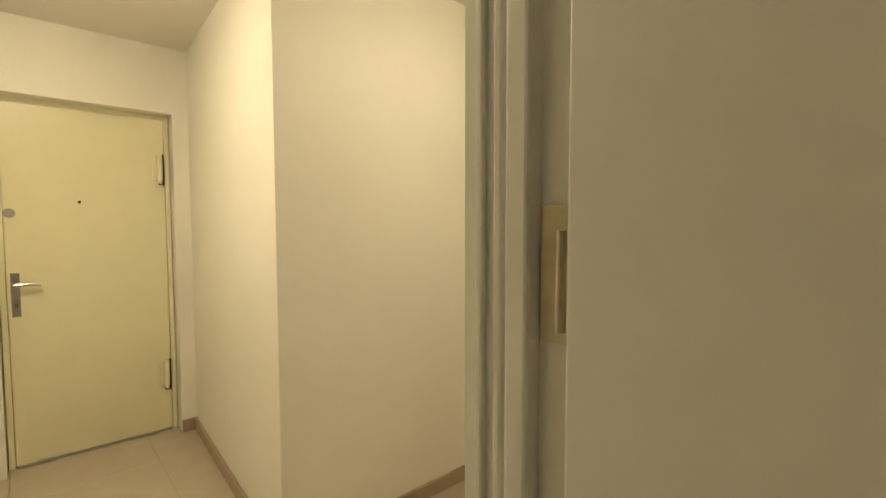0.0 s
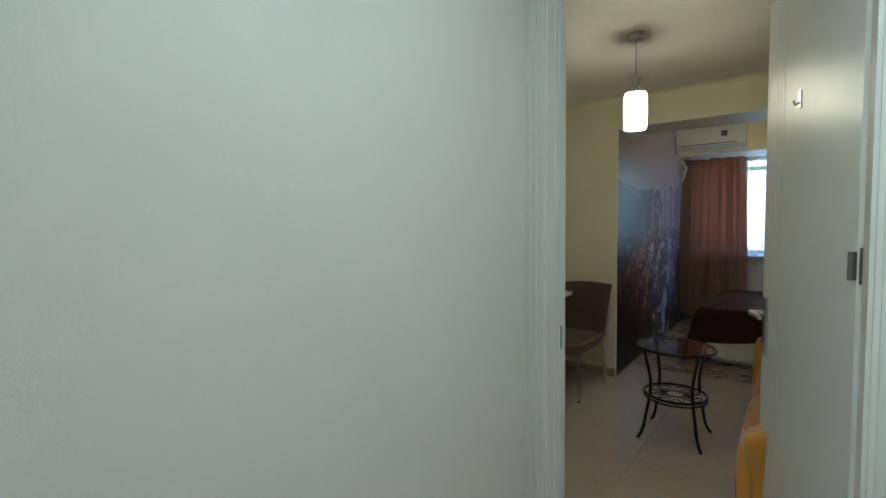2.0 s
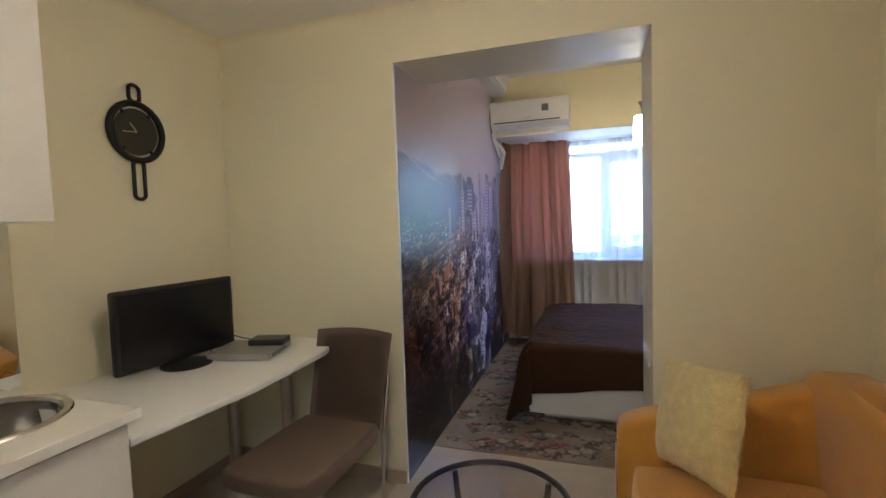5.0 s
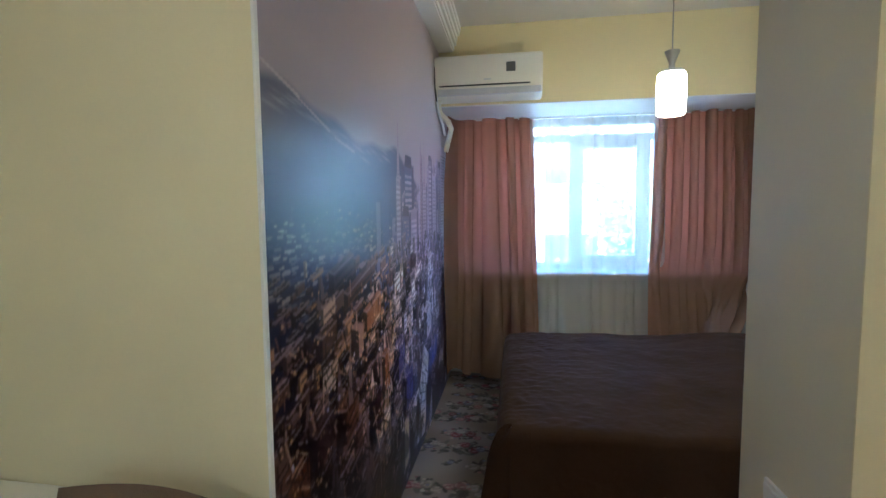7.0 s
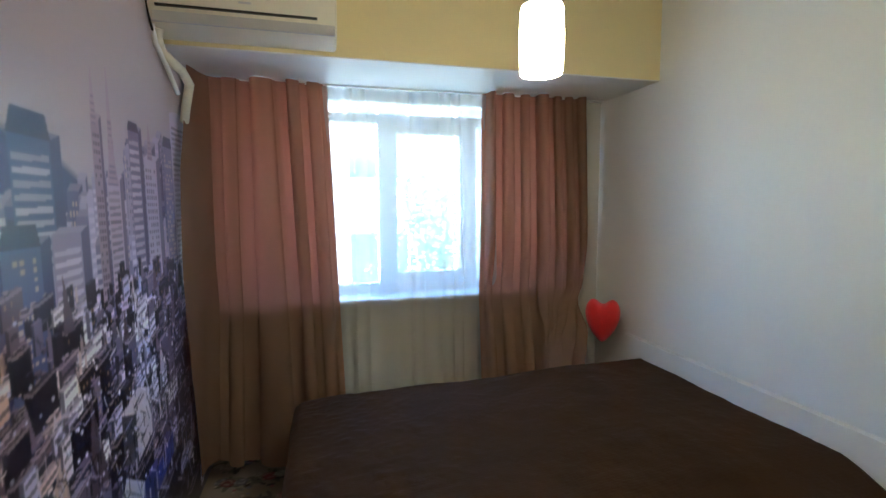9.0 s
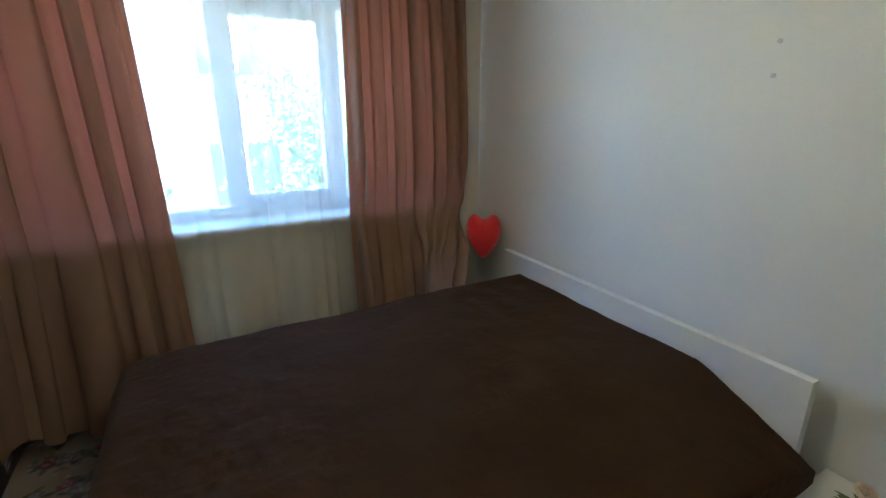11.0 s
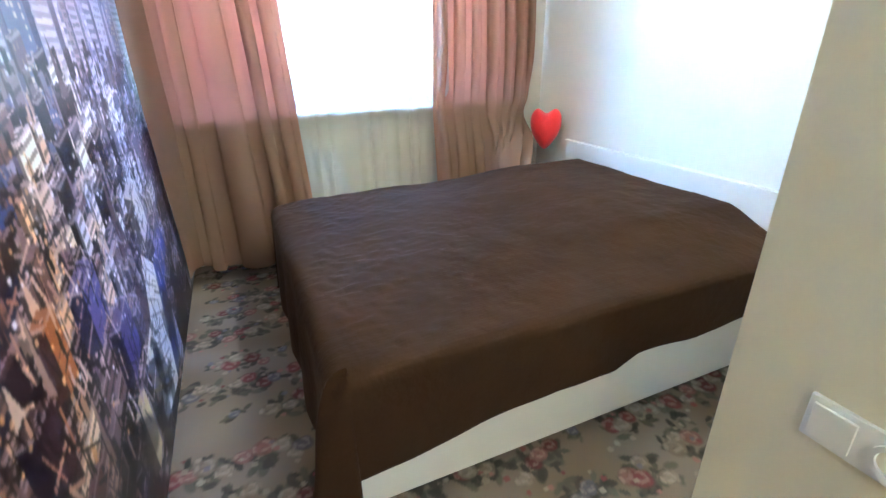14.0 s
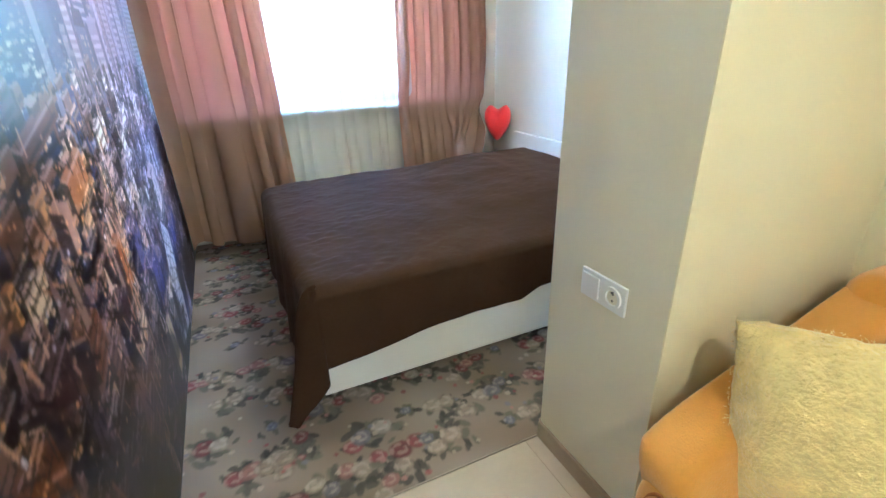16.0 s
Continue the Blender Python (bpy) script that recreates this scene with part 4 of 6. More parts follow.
    p.c[:] = p.c * (1 - city) + np.clip(p.c, 0, 1) ** 1.25 * 1.6 * city
    p.c[:] *= np.array((1.03, 0.96, 1.02))
    # haze tinted in once more, partly as painted window reflection
    p.c[:] = p.c * (1 - 0.2 * hz) + col(0.09, 0.14, 0.34) * 0.2 * hz
    # soften the print a little
    c = p.c
    c[1:-1, 1:-1] = 0.52 * c[1:-1, 1:-1] + 0.12 * (c[:-2, 1:-1] + c[2:, 1:-1] + c[1:-1, :-2] + c[1:-1, 2:])
    return p


def paint_carpet():
    rnd = random.Random(11)
    p = Print(BE, WINY - 0.44, 0.0068)
    yy, zz = np.meshgrid(p.x, p.y, indexing="ij")
    p.c[:] = np.array((0.275, 0.225, 0.18))
    wave = 0.05 * np.sin(yy * 9 + 3 * np.sin(zz * 4)) * np.sin(zz * 8 + 2)
    p.c += wave[..., None]

    def rose(x, y, r, c):
        p.dot(x, y, r, mix3(c, (0.05, 0.04, 0.04), 0.45), 0.9, 0.85, rnd.random() * 3, 0.25)
        for i in range(9):
            a = i * 2.4 + rnd.random()
            d = r * (0.72 - 0.07 * i)
            shade = mix3(c, (0.46, 0.39, 0.33), 0.45) if i % 2 else mix3(c, (0.08, 0.05, 0.05), 0.25)
            p.dot(x + d * math.cos(a), y + d * math.sin(a), r * 0.42, shade, 0.85, 0.55, a + 1.57, 0.4)

    def leaf_at(x, y, r):
        g = mix3((0.050, 0.050, 0.052), (0.17, 0.155, 0.125), rnd.random())
        p.dot(x, y, r, g, 0.85, rnd.uniform(0.35, 0.6), rnd.random() * math.pi, 0.3)

    tones = ((0.30, 0.10, 0.11), (0.40, 0.21, 0.19), (0.46, 0.38, 0.30), (0.38, 0.32, 0.25), (0.20, 0.07, 0.08), (0.21, 0.20, 0.24), (0.42, 0.35, 0.28), (0.48, 0.42, 0.34))
    cells = 0.205
    for i in range(14):
        for j in range(15):
            x = (i + 0.5 + (0.5 if j % 2 else 0)) * cells + rnd.uniform(-0.035, 0.035)
            y = (j + 0.5) * cells + rnd.uniform(-0.035, 0.035)
            if (i + j * 2) % 5 == 0:
                for _ in range(7):
                    leaf_at(x + rnd.gauss(0, 0.026), y + rnd.gauss(0, 0.022), rnd.uniform(0.016, 0.030))
                rose(x, y, 0.026, (0.22, 0.23, 0.30))
                continue
            main = rnd.choice(tones)
            turn = rnd.uniform(-0.5, 0.5)
            for _ in range(32):
                d, a = rnd.uniform(0.02, 0.115), rnd.random() * math.tau
                leaf_at(x + d * math.cos(a), y + d * 0.72 * math.sin(a), rnd.uniform(0.020, 0.040))
            for k in range(rnd.randint(3, 5)):
                d = (k - 1.5) * 0.052
                rose(x + d * math.cos(turn) + rnd.gauss(0, 0.012), y + d * math.sin(turn) + rnd.gauss(0, 0.026), rnd.uniform(0.034, 0.050), main if k == 1 else rnd.choice(tones))
            for _ in range(6):
                p.dot(x + rnd.gauss(0, 0.09), y + rnd.gauss(0, 0.075), rnd.uniform(0.008, 0.015), rnd.choice(tones), 0.8)
    return p


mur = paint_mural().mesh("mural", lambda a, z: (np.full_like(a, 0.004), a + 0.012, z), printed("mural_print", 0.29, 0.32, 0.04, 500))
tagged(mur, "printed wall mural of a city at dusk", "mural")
rug = paint_carpet().mesh("carpet", lambda a, z: (a, z + 0.43, 0.010 + 0.0015 * np.sin(a * 37) * np.sin(z * 31)), printed("carpet_pile", 0.95, 0.2, 0.7, 420))
tagged(rug, "beige carpet with rose clusters on the bedroom floor", "carpet")

# ---- living room and kitchen ----


def pendant(x, y, ceil, cone, top, low, r, label):
    t = thing("pendant_lamp", x, y, ceil, label, "pendant lamp", "pendant lamps")
    part("canopy", lathe([(0, 0), (0.055, 0), (0.055, -0.012), (0.045, -0.028), (0, -0.03)], 28), NICKEL, t, "dark metal ceiling canopy")
    part("cord", tube([(0, 0, -0.028), (0, 0, cone - ceil)], 0.0028, 8), GREYP, t)
    part("cap", lathe([(0, cone - ceil), (0.034, cone - ceil), (0.034, cone - ceil - 0.004), (0.014, cone - ceil - 0.055), (0.014, top - ceil), (0, top - ceil)], 24), NICKEL, t, "conical metal cap")
    h = top - low
    part("shade_top", place(lathe([(0.014, h + 0.006), (r * 0.80, h + 0.001), (r * 0.90, h - 0.008), (r * 0.90, h - 0.012), (0.014, h - 0.001)], 36), Matrix.Translation((0, 0, low - ceil))), MATTW, t)
    prof = [(r * 0.78, h - 0.006), (r * 0.88, h - 0.008), (r * 0.945, h - 0.020), (r, h * 0.5), (r * 0.95, 0.008), (r * 0.9, 0), (r * 0.86, 0.004), (r * 0.9, h * 0.5), (r * 0.8, h - 0.016), (r * 0.78, h - 0.006)]
    s = place(lathe(prof, 36), Matrix.Translation((0, 0, low - ceil)))
    part("shade", s, SHADE, t, "lit white opal glass shade")
    part("bulb", place(lathe([(0, 0), (0.02, 0.01), (0.028, 0.035), (0.018, 0.07), (0.012, 0.1), (0, 0.1)], 16), Matrix.Translation((0, 0, low - ceil + h * 0.35))), SHADE, t)
    return t


pendant(0.513, -1.33, RC, 2.245, 2.155, 1.938, 0.065, "lit pendant lamp with opal glass over the round table")

# worktop, base units
CX, CY, CZ = -0.335, -1.23, 0.876
for k, (y1, y0, hand) in enumerate(((CY - 0.004, -1.781, -1.745), (-1.785, -2.116, -1.967), (-2.12, DW + 0.125, -2.31))):
    u = thing("base_cabinet", -0.62, (y0 + y1) / 2, 0, "glossy white kitchen base unit under the worktop", "cabinet", "kitchen base units")
    h = (y1 - y0) / 2
    body = [((-0.30, -h, 0.155), (0.248, h, 0.66)), ((-0.30, -h, 0.66), (0.248, -h + 0.018, CZ - 0.032)), ((-0.30, h - 0.018, 0.66), (0.248, h, CZ - 0.032)), ((0.228, -h + 0.018, 0.66), (0.248, h - 0.018, CZ - 0.032))]
    part("carcass", boxes(*body), MATTW, u, smooth=False)
    d = part("cabinet_door", box((0.250, -h + 0.002, 0.158), (0.268, h - 0.002, CZ - 0.048), 0.0025), GLOSSW, u, "glossy white door")
    c0 = hand - (y0 + y1) / 2
    pts = [(0.268 + 0.03 * math.sin(math.pi * i / 10) ** 0.6, c0 + 0.17 * i / 10, 0.80 - 0.012 * math.sin(math.pi * i / 10)) for i in range(11)]
    bb = place(tube([(q[0], q[1], 0) for q in pts], [0.006, 0.0068] + [0.0072] * 7 + [0.0068, 0.006], 12), Matrix.Translation((0, 0, pts[0][2])) @ Matrix.Diagonal((0.7, 1, 2.0, 1)) @ Matrix.Translation((0.11, 0, 0)))
    part("handle", bb, CHROME, d, "bowed chrome handle")
    for lx in (-0.25, 0.2):
        for ly in (-h + 0.06, h - 0.06):
            part("leg", lathe([(0, 0), (0.022, 0), (0.022, 0.012), (0.014, 0.02), (0.014, 0.155), (0, 0.155)], 14, at=(lx, ly, 0)), GREYP, u)

SX, SY, SR = -0.675, -1.435, 0.205


def worktop():
    """Board with a round cut-out for the bowl."""
    b2 = bmesh.new()
    n = 48
    x0, x1, y0, y1 = -0.93, CX + 0.012, DW + 0.122, CY + 0.012
    hole, rim = [], []
    for k in range(n):
        a = k * math.tau / n
        hole.append((SX + SR * math.cos(a), SY + SR * math.sin(a)))
        cx, cy = math.cos(a), math.sin(a)
        t = min((x1 - SX) / cx if cx > 1e-6 else (x0 - SX) / cx if cx < -1e-6 else 9, (y1 - SY) / cy if cy > 1e-6 else (SY - 0.30 - SY) / cy if cy < -1e-6 else 9)
        rim.append((SX + cx * t, SY + cy * t))
    for z, flip in ((CZ, False), (CZ - 0.03, True)):
        hv = [b2.verts.new((x, y, z)) for x, y in hole]
        rv = [b2.verts.new((x, y, z)) for x, y in rim]
        for k in range(n):
            f = (hv[k], rv[k], rv[(k + 1) % n], hv[(k + 1) % n])
            b2.faces.new(f[::-1] if flip else f)
    corners = [(x1, y1), (x0, y1), (x0, SY - 0.30), (x1, SY - 0.30)]
    for cx, cy in corners:
        near = sorted(range(n), key=lambda k: (rim[k][0] - cx) ** 2 + (rim[k][1] - cy) ** 2)[:2]
        for z in (CZ, CZ - 0.03):
            b2.faces.new([b2.verts.new((*rim[near[0]], z)), b2.verts.new((*rim[near[1]], z)), b2.verts.new((cx, cy, z))])
    for (ax, ay), (bx, by) in (((x0, y1), (x1, y1)), ((x1, y1), (x1, SY - 0.30)), ((x0, SY - 0.30), (x0, y1))):
        b2.faces.new([b2.verts.new((ax, ay, CZ)), b2.verts.new((bx, by, CZ)), b2.verts.new((bx, by, CZ - 0.03)), b2.verts.new((ax, ay, CZ - 0.03))])
    bmesh.ops.recalc_face_normals(b2, faces=b2.faces[:])
    box((x0, y0, CZ - 0.03), (x1, SY - 0.30, CZ), bm=b2)
    return b2


wt = thing("worktop", 0, 0, 0, "glossy white kitchen worktop with rounded front", "worktop")
part("board", worktop(), TOP, wt, smooth=False)
part("front_edge", box((CX + 0.010, DW + 0.13, CZ - 0.0305), (CX + 0.018, CY + 0.0125, CZ + 0.0005), 0.003), TOP, wt)
sk = thing("sink", SX, SY, CZ, "round stainless steel sink bowl set in the worktop", "sink")
part("bowl", lathe([(SR + 0.018, 0.001), (SR + 0.014, 0.006), (SR - 0.006, 0.005), (SR - 0.016, -0.004), (SR - 0.022, -0.12), (SR - 0.06, -0.15), (0.035, -0.156), (0.03, -0.165), (0, -0.165)], 56), STEEL, sk)
part("drain", lathe([(0.042, -0.152), (0.040, -0.148), (0.02, -0.150), (0, -0.156)], 20), CHROME, sk)
part("overflow", place(boxes(((-0.03, -0.005, -0.004), (-0.012, 0.005, 0.004)), ((-0.008, -0.005, -0.004), (0.008, 0.005, 0.004)), ((0.012, -0.005, -0.004), (0.03, 0.005, 0.004))), Matrix.Translation((-SR + 0.028, 0.03, -0.03)) @ pose(0, 0, 0, 0, 0, 90)), BLACKP, sk, "dark overflow slots")
tp = thing("tap", -0.835, -1.605, CZ, "tall chrome single lever mixer tap on the worktop", "tap")
part("base", lathe([(0, 0), (0.032, 0), (0.032, 0.008), (0.027, 0.014), (0.026, 0.07), (0.021, 0.085), (0, 0.085)], 24), CHROME, tp)
part("body", tube([(0, 0, 0.08), (0.006, 0.008, 0.13), (0.016, 0.020, 0.185), (0.020, 0.026, 0.222)], [0.020, 0.017, 0.018, 0.021], 16), CHROME, tp)
sp = [(0.020, 0.026, 0.205)] + [(0.024 + 0.11 * i / 9, 0.03 + 0.19 * i / 9, 0.207 + 0.040 * math.sin(0.15 + 2.5 * i / 9) - 0.018 * (i / 9) ** 3) for i in range(10)]
part("spout", tube(sp, [0.014] * 2 + [0.011] * 7 + [0.013, 0.014], 14), CHROME, tp)
part("lever", tube([(0.018, 0.024, 0.220), (0.012, 0.008, 0.246), (-0.004, -0.040, 0.262)], [0.013, 0.009, 0.007], 12), CHROME, tp)
mir = thing("mirror_backsplash", -0.934, (DW + 0.13 - 1.175) / 2, CZ + 0.001, "plain mirror splashback above the worktop", "mirror")
hm = (-1.175 - (DW + 0.13)) / 2
part("mirror_pane", box((0.0, -hm, 0.0), (0.005, hm, 0.558)), MIRROR, mir, smooth=False)

# wall units
for k in range(3):
    y1 = -1.222 - k * 0.567
    y0 = max(y1 - 0.566, DW + 0.125)
    u = thing("wall_cabinet", -0.78, (y0 + y1) / 2, 1.437, "glossy white kitchen wall unit above the mirror", "cabinet", "kitchen wall units")
    h = (y1 - y0) / 2
    part("carcass", box((-0.15, -h, 0.0), (0.14, h, 0.905), 0.001), MATTW, u)
    d = part("cabinet_door", box((0.142, -h + 0.0002, 0.0), (0.160, h - 0.0002, 0.905), 0.0015), GLOSSW, u, "glossy white door")
    c0 = -h + 0.06 if k != 1 else h - 0.20
    pts = [(0.160 + 0.028 * math.sin(math.pi * i / 10) ** 0.6, c0 + 0.165 * i / 10, 0.045) for i in range(11)]
    bb = place(tube([(q[0], q[1], 0) for q in pts], [0.006, 0.0068] + [0.0072] * 7 + [0.0068, 0.006], 12), Matrix.Translation((0, 0, pts[0][2])) @ Matrix.Diagonal((0.7, 1, 2.0, 1)) @ Matrix.Translation((0.11, 0, 0)))
    part("handle", bb, CHROME, d, "bowed chrome handle")

# desk
DZ = 0.77
out = [(W + 0.002, -0.004), (-0.60, -0.004)]
out += [(-0.60 + 0.28 * math.sin(a), -0.26 + 0.256 * math.cos(a)) for a in (k * math.pi / 20 for k in range(1, 10))]
out += [(-0.32, -0.30), (-0.315, -0.75), (-0.375, CY + 0.016), (W + 0.002, CY + 0.016)]
dk = thing("desk", 0, 0, 0, "white desk top with a rounded corner on chrome legs", "desk")
part("desk_top", prism(out, DZ - 0.025, DZ, 0.003), MATTW, dk, smooth=False)
for x, y in ((-0.914, -0.236), (-0.542, -0.265)):
    part("leg", lathe([(0, 0), (0.038, 0), (0.038, 0.018), (0.030, 0.03), (0.030, DZ - 0.035), (0.045, DZ - 0.028), (0.045, DZ - 0.0255), (0, DZ - 0.0255)], 22, at=(x, y, 0)), NICKEL, dk, "round chromed desk leg")

mo = thing("monitor", -0.87, -0.568, DZ, "black flat computer monitor standing on the desk", "monitor", turn=-6)
part("screen_body", box((-0.035, -0.298, 0.024), (0.0, 0.298, 0.382), 0.012, 3), BLACKP, mo)
part("screen", box((0.0005, -0.275, 0.052), (0.002, 0.275, 0.362)), SCREEN, mo, "dark switched-off screen", False)
part("neck", box((-0.06, -0.05, 0.01), (-0.03, 0.05, 0.14), 0.008), BLACKP, mo)
part("foot", lathe([(0, 0), (0.11, 0), (0.11, 0.008), (0.07, 0.018), (0, 0.02)], 36, at=(0.02, 0, 0)), BLACKP, mo)
dv = thing("disc_player", -0.672, -0.352, DZ, "flat silver disc player lying on the desk", "disc player", turn=14)
part("case", box((-0.155, -0.13, 0.004), (0.155, 0.13, 0.038), 0.006), GREYP, dv)
part("front_strip", box((0.1552, -0.10, 0.012), (0.157, 0.06, 0.028)), DARKG, dv, smooth=False)
for lx in (-0.12, 0.12):
    part("foot", box((lx - 0.015, -0.1, 0), (lx + 0.015, 0.1, 0.005)), BLACKP, dv)
rt = thing("router_box", -0.61, -0.285, DZ + 0.038, "small black receiver box on top of the player", "receiver", turn=16)
part("case", box((-0.09, -0.055, 0.0), (0.09, 0.055, 0.032), 0.008), BLACKP, rt)
cb = thing("cable", 0, 0, DZ, "thin black cable behind the monitor", "cable")
part("wire", tube([(-0.86, -0.42, 0.005), (-0.90, -0.36, 0.06), (-0.88, -0.28, 0.075), (-0.82, -0.24, 0.045), (-0.74, -0.27, 0.05)], 0.003, 8), BLACKP, cb)


# wall clock shaped like a pan
ck = thing("wall_clock", W + 0.004, -0.565, 1.866, "black pan-shaped wall clock", "clock")
ring = [(0.018, 0.132 * math.cos(a), 0.132 * math.sin(a)) for a in (k * math.tau / 40 for k in range(40))]
part("rim", tube(ring, 0.015, 10, True), BLACKIRON, ck)
part("dial", place(lathe([(0, 0), (0.10, 0), (0.108, 0.006), (0.108, 0.012), (0.095, 0.010), (0, 0.010)], 40), pose(0.004, 0, 0, 0, 90, 0)), DIALG, ck, "dark clock dial")
for z0, z1 in ((0.135, 0.215), (-0.32, -0.135)):
    loop = [(0.014, 0.027 * math.cos(a), (z1 - 0.02 if math.sin(a) > 0 else z0 + 0.027) + 0.022 * math.sin(a)) for a in (k * math.tau / 24 + 0.01 for k in range(24))]
    part("handle_loop", tube(loop, 0.009, 8, True), BLACKIRON, ck)
for a in (0.9, 2.24, 4.04, 5.38):
    part("spoke", tube([(0.016, 0.10 * math.cos(a), 0.10 * math.sin(a)), (0.018, 0.13 * math.cos(a), 0.13 * math.sin(a))], 0.007, 8), BLACKIRON, ck)
part("hour_pointer", place(box((0.016, -0.003, 0), (0.018, 0.003, 0.05)), pose(0, 0, 0, 40, 0, 0)), GOLD, ck)
part("minute_pointer", place(box((0.0185, -0.0025, 0), (0.020, 0.0025, 0.072)), pose(0, 0, 0, 95, 0, 0)), GOLD, ck)

# dining chair
ch = thing("dining_chair", -0.215, -0.47, 0, "taupe leatherette chair with slim chromed legs", "chair", turn=-2)
part("seat", cushion((-0.21, -0.37, 0.372), (0.21, 0.19, 0.462), 0.35, power=5), LEATHER, ch, "padded taupe seat")


def chair_back(u, v):
    x = (u - 0.5) * (0.40 + 0.035 * v)
    return (x, 0.20 + 0.135 * v + 0.028 * (2 * u - 1) ** 2 * -1 + 0.02, 0.42 + 0.435 * v + 0.012 * math.cos((u - 0.5) * math.pi))


bk = grid(14, 16, chair_back)
bmesh.ops.solidify(bk, geom=bk.faces[:], thickness=0.045)
bmesh.ops.bevel(bk, geom=[e for e in bk.edges if e.calc_face_angle(0) > 1.0], offset=0.014, segments=3, affect="EDGES")
part("backrest", bk, LEATHER, ch, "high padded taupe backrest")
for x in (-0.19, 0.19):
    part("leg", tube([(x, -0.32, 0.40), (x * 1.02, -0.30, 0.0)], 0.0115, 12), CHROME, ch)
    part("leg", tube([(x * 1.05, 0.30, 0.66), (x * 1.06, 0.23, 0.40), (x * 1.03, 0.205, 0.0)], 0.0115, 12), CHROME, ch)
    part("foot_cap", lathe([(0, 0), (0.014, 0), (0.014, 0.015), (0, 0.015)], 12, at=(x * 1.02, -0.30, 0)), BLACKP, ch)

# round glass table
tb = thing("round_table", 0.677, -0.958, 0, "round smoked glass table on black iron legs", "table", turn=0)
part("glass_top", lathe([(0, 0.592), (0.222, 0.592), (0.226, 0.596), (0.222, 0.600), (0, 0.600)], 56), TABLEGLASS, tb, "smoked glass top")
rim_pts = lambda r, z: [(r * math.cos(k * math.tau / 48), r * math.sin(k * math.tau / 48), z) for k in range(48)]
part("top_ring", tube(rim_pts(0.226, 0.588), 0.009, 10, True), BLACKIRON, tb)
part("shelf_ring", tube(rim_pts(0.183, 0.285), 0.008, 10, True), BLACKIRON, tb)
part("shelf_ring", tube(rim_pts(0.183, 0.262), 0.006, 10, True), BLACKIRON, tb)
part("shelf", lathe([(0, 0.270), (0.180, 0.270), (0.180, 0.278), (0, 0.278)], 48), MOSAIC, tb, "cream mosaic shelf")
for k in range(12):
    a = k * math.tau / 12
    pet = [(0.05 * math.cos(a), 0.05 * math.sin(a), 0.280), (0.10 * math.cos(a + 0.2), 0.10 * math.sin(a + 0.2), 0.280), (0.155 * math.cos(a), 0.155 * math.sin(a), 0.280), (0.10 * math.cos(a - 0.2), 0.10 * math.sin(a - 0.2), 0.280)]
    part("mosaic_line", tube(pet, 0.0035, 5, True), BLACKIRON, tb)
part("mosaic_line", tube(rim_pts(0.052, 0.280), 0.0035, 5, True), BLACKIRON, tb)
part("mosaic_line", tube(rim_pts(0.155, 0.280), 0.0035, 5, True), BLACKIRON, tb)
for k in range(4):
    a = math.radians(45 + 90 * k)
    leg_pts = []
    for i in range(15):
        t = i / 14
        z = 0.58 * (1 - t)
        r = 0.213 - 0.040 * math.sin(math.pi * min(1, t * 1.25)) ** 1.5 + (0.055 * ((t - 0.75) / 0.25) ** 2 if t > 0.75 else 0) - 0.01 * t
        leg_pts.append((r * math.cos(a), r * math.sin(a), max(z, 0.008)))
    part("leg", tube(leg_pts, 0.0095, 10), BLACKIRON, tb, "bowed black iron leg")

# sofa along the far side wall
so = thing("sofa", 1.53, -1.06, 0, "low orange velour sofa with flared arms", "sofa")
part("base", box((-0.38, -0.86, 0.06), (0.42, 0.86, 0.26), 0.03, 3), ORANGE, so)
for k in range(2):
    y0 = -0.78 + k * 0.78
    part("seat_cushion", cushion((-0.44, y0, 0.22), (0.22, y0 + 0.775, 0.43), 0.45, power=5), ORANGE, so)
    part("back_cushion", place(cushion((-0.10, y0 - 0.0, -0.02), (0.12, y0 + 0.775, 0.46), 0.55, power=4), pose(0.28, 0, 0.38, 0, 10, 0)), ORANGE, so)
part("backrest", box((0.20, -0.95, 0.1), (0.44, 0.985, 0.79), 0.07, 4), ORANGE, so)


def arm(sgn):
    """Flat-topped upholstered arm that leans outward and forward."""
    b2 = cushion((-0.44, 0.78, 0.06), (0.40, 0.93, 0.505), 0.75, n=18, power=7)
    for v in b2.verts:
        k = max(0.0, (v.co.z - 0.15) / 0.35)
        v.co.y += 0.060 * k * k
        v.co.z += min(1.0, k) * (0.035 + 0.30 * max(0.0, min(v.co.x, 0.30) + 0.44))
        if v.co.x < 0:
            v.co.x -= 0.06 * k * k * (v.co.x / -0.44)
    if sgn < 0:
        for v in b2.verts:
            v.co.y = -v.co.y
            v.co.x = 0.05 + (v.co.x - 0.05) * 0.86 if v.co.x < 0.05 else v.co.x
        bmesh.ops.reverse_faces(b2, faces=b2.faces[:])
    return b2


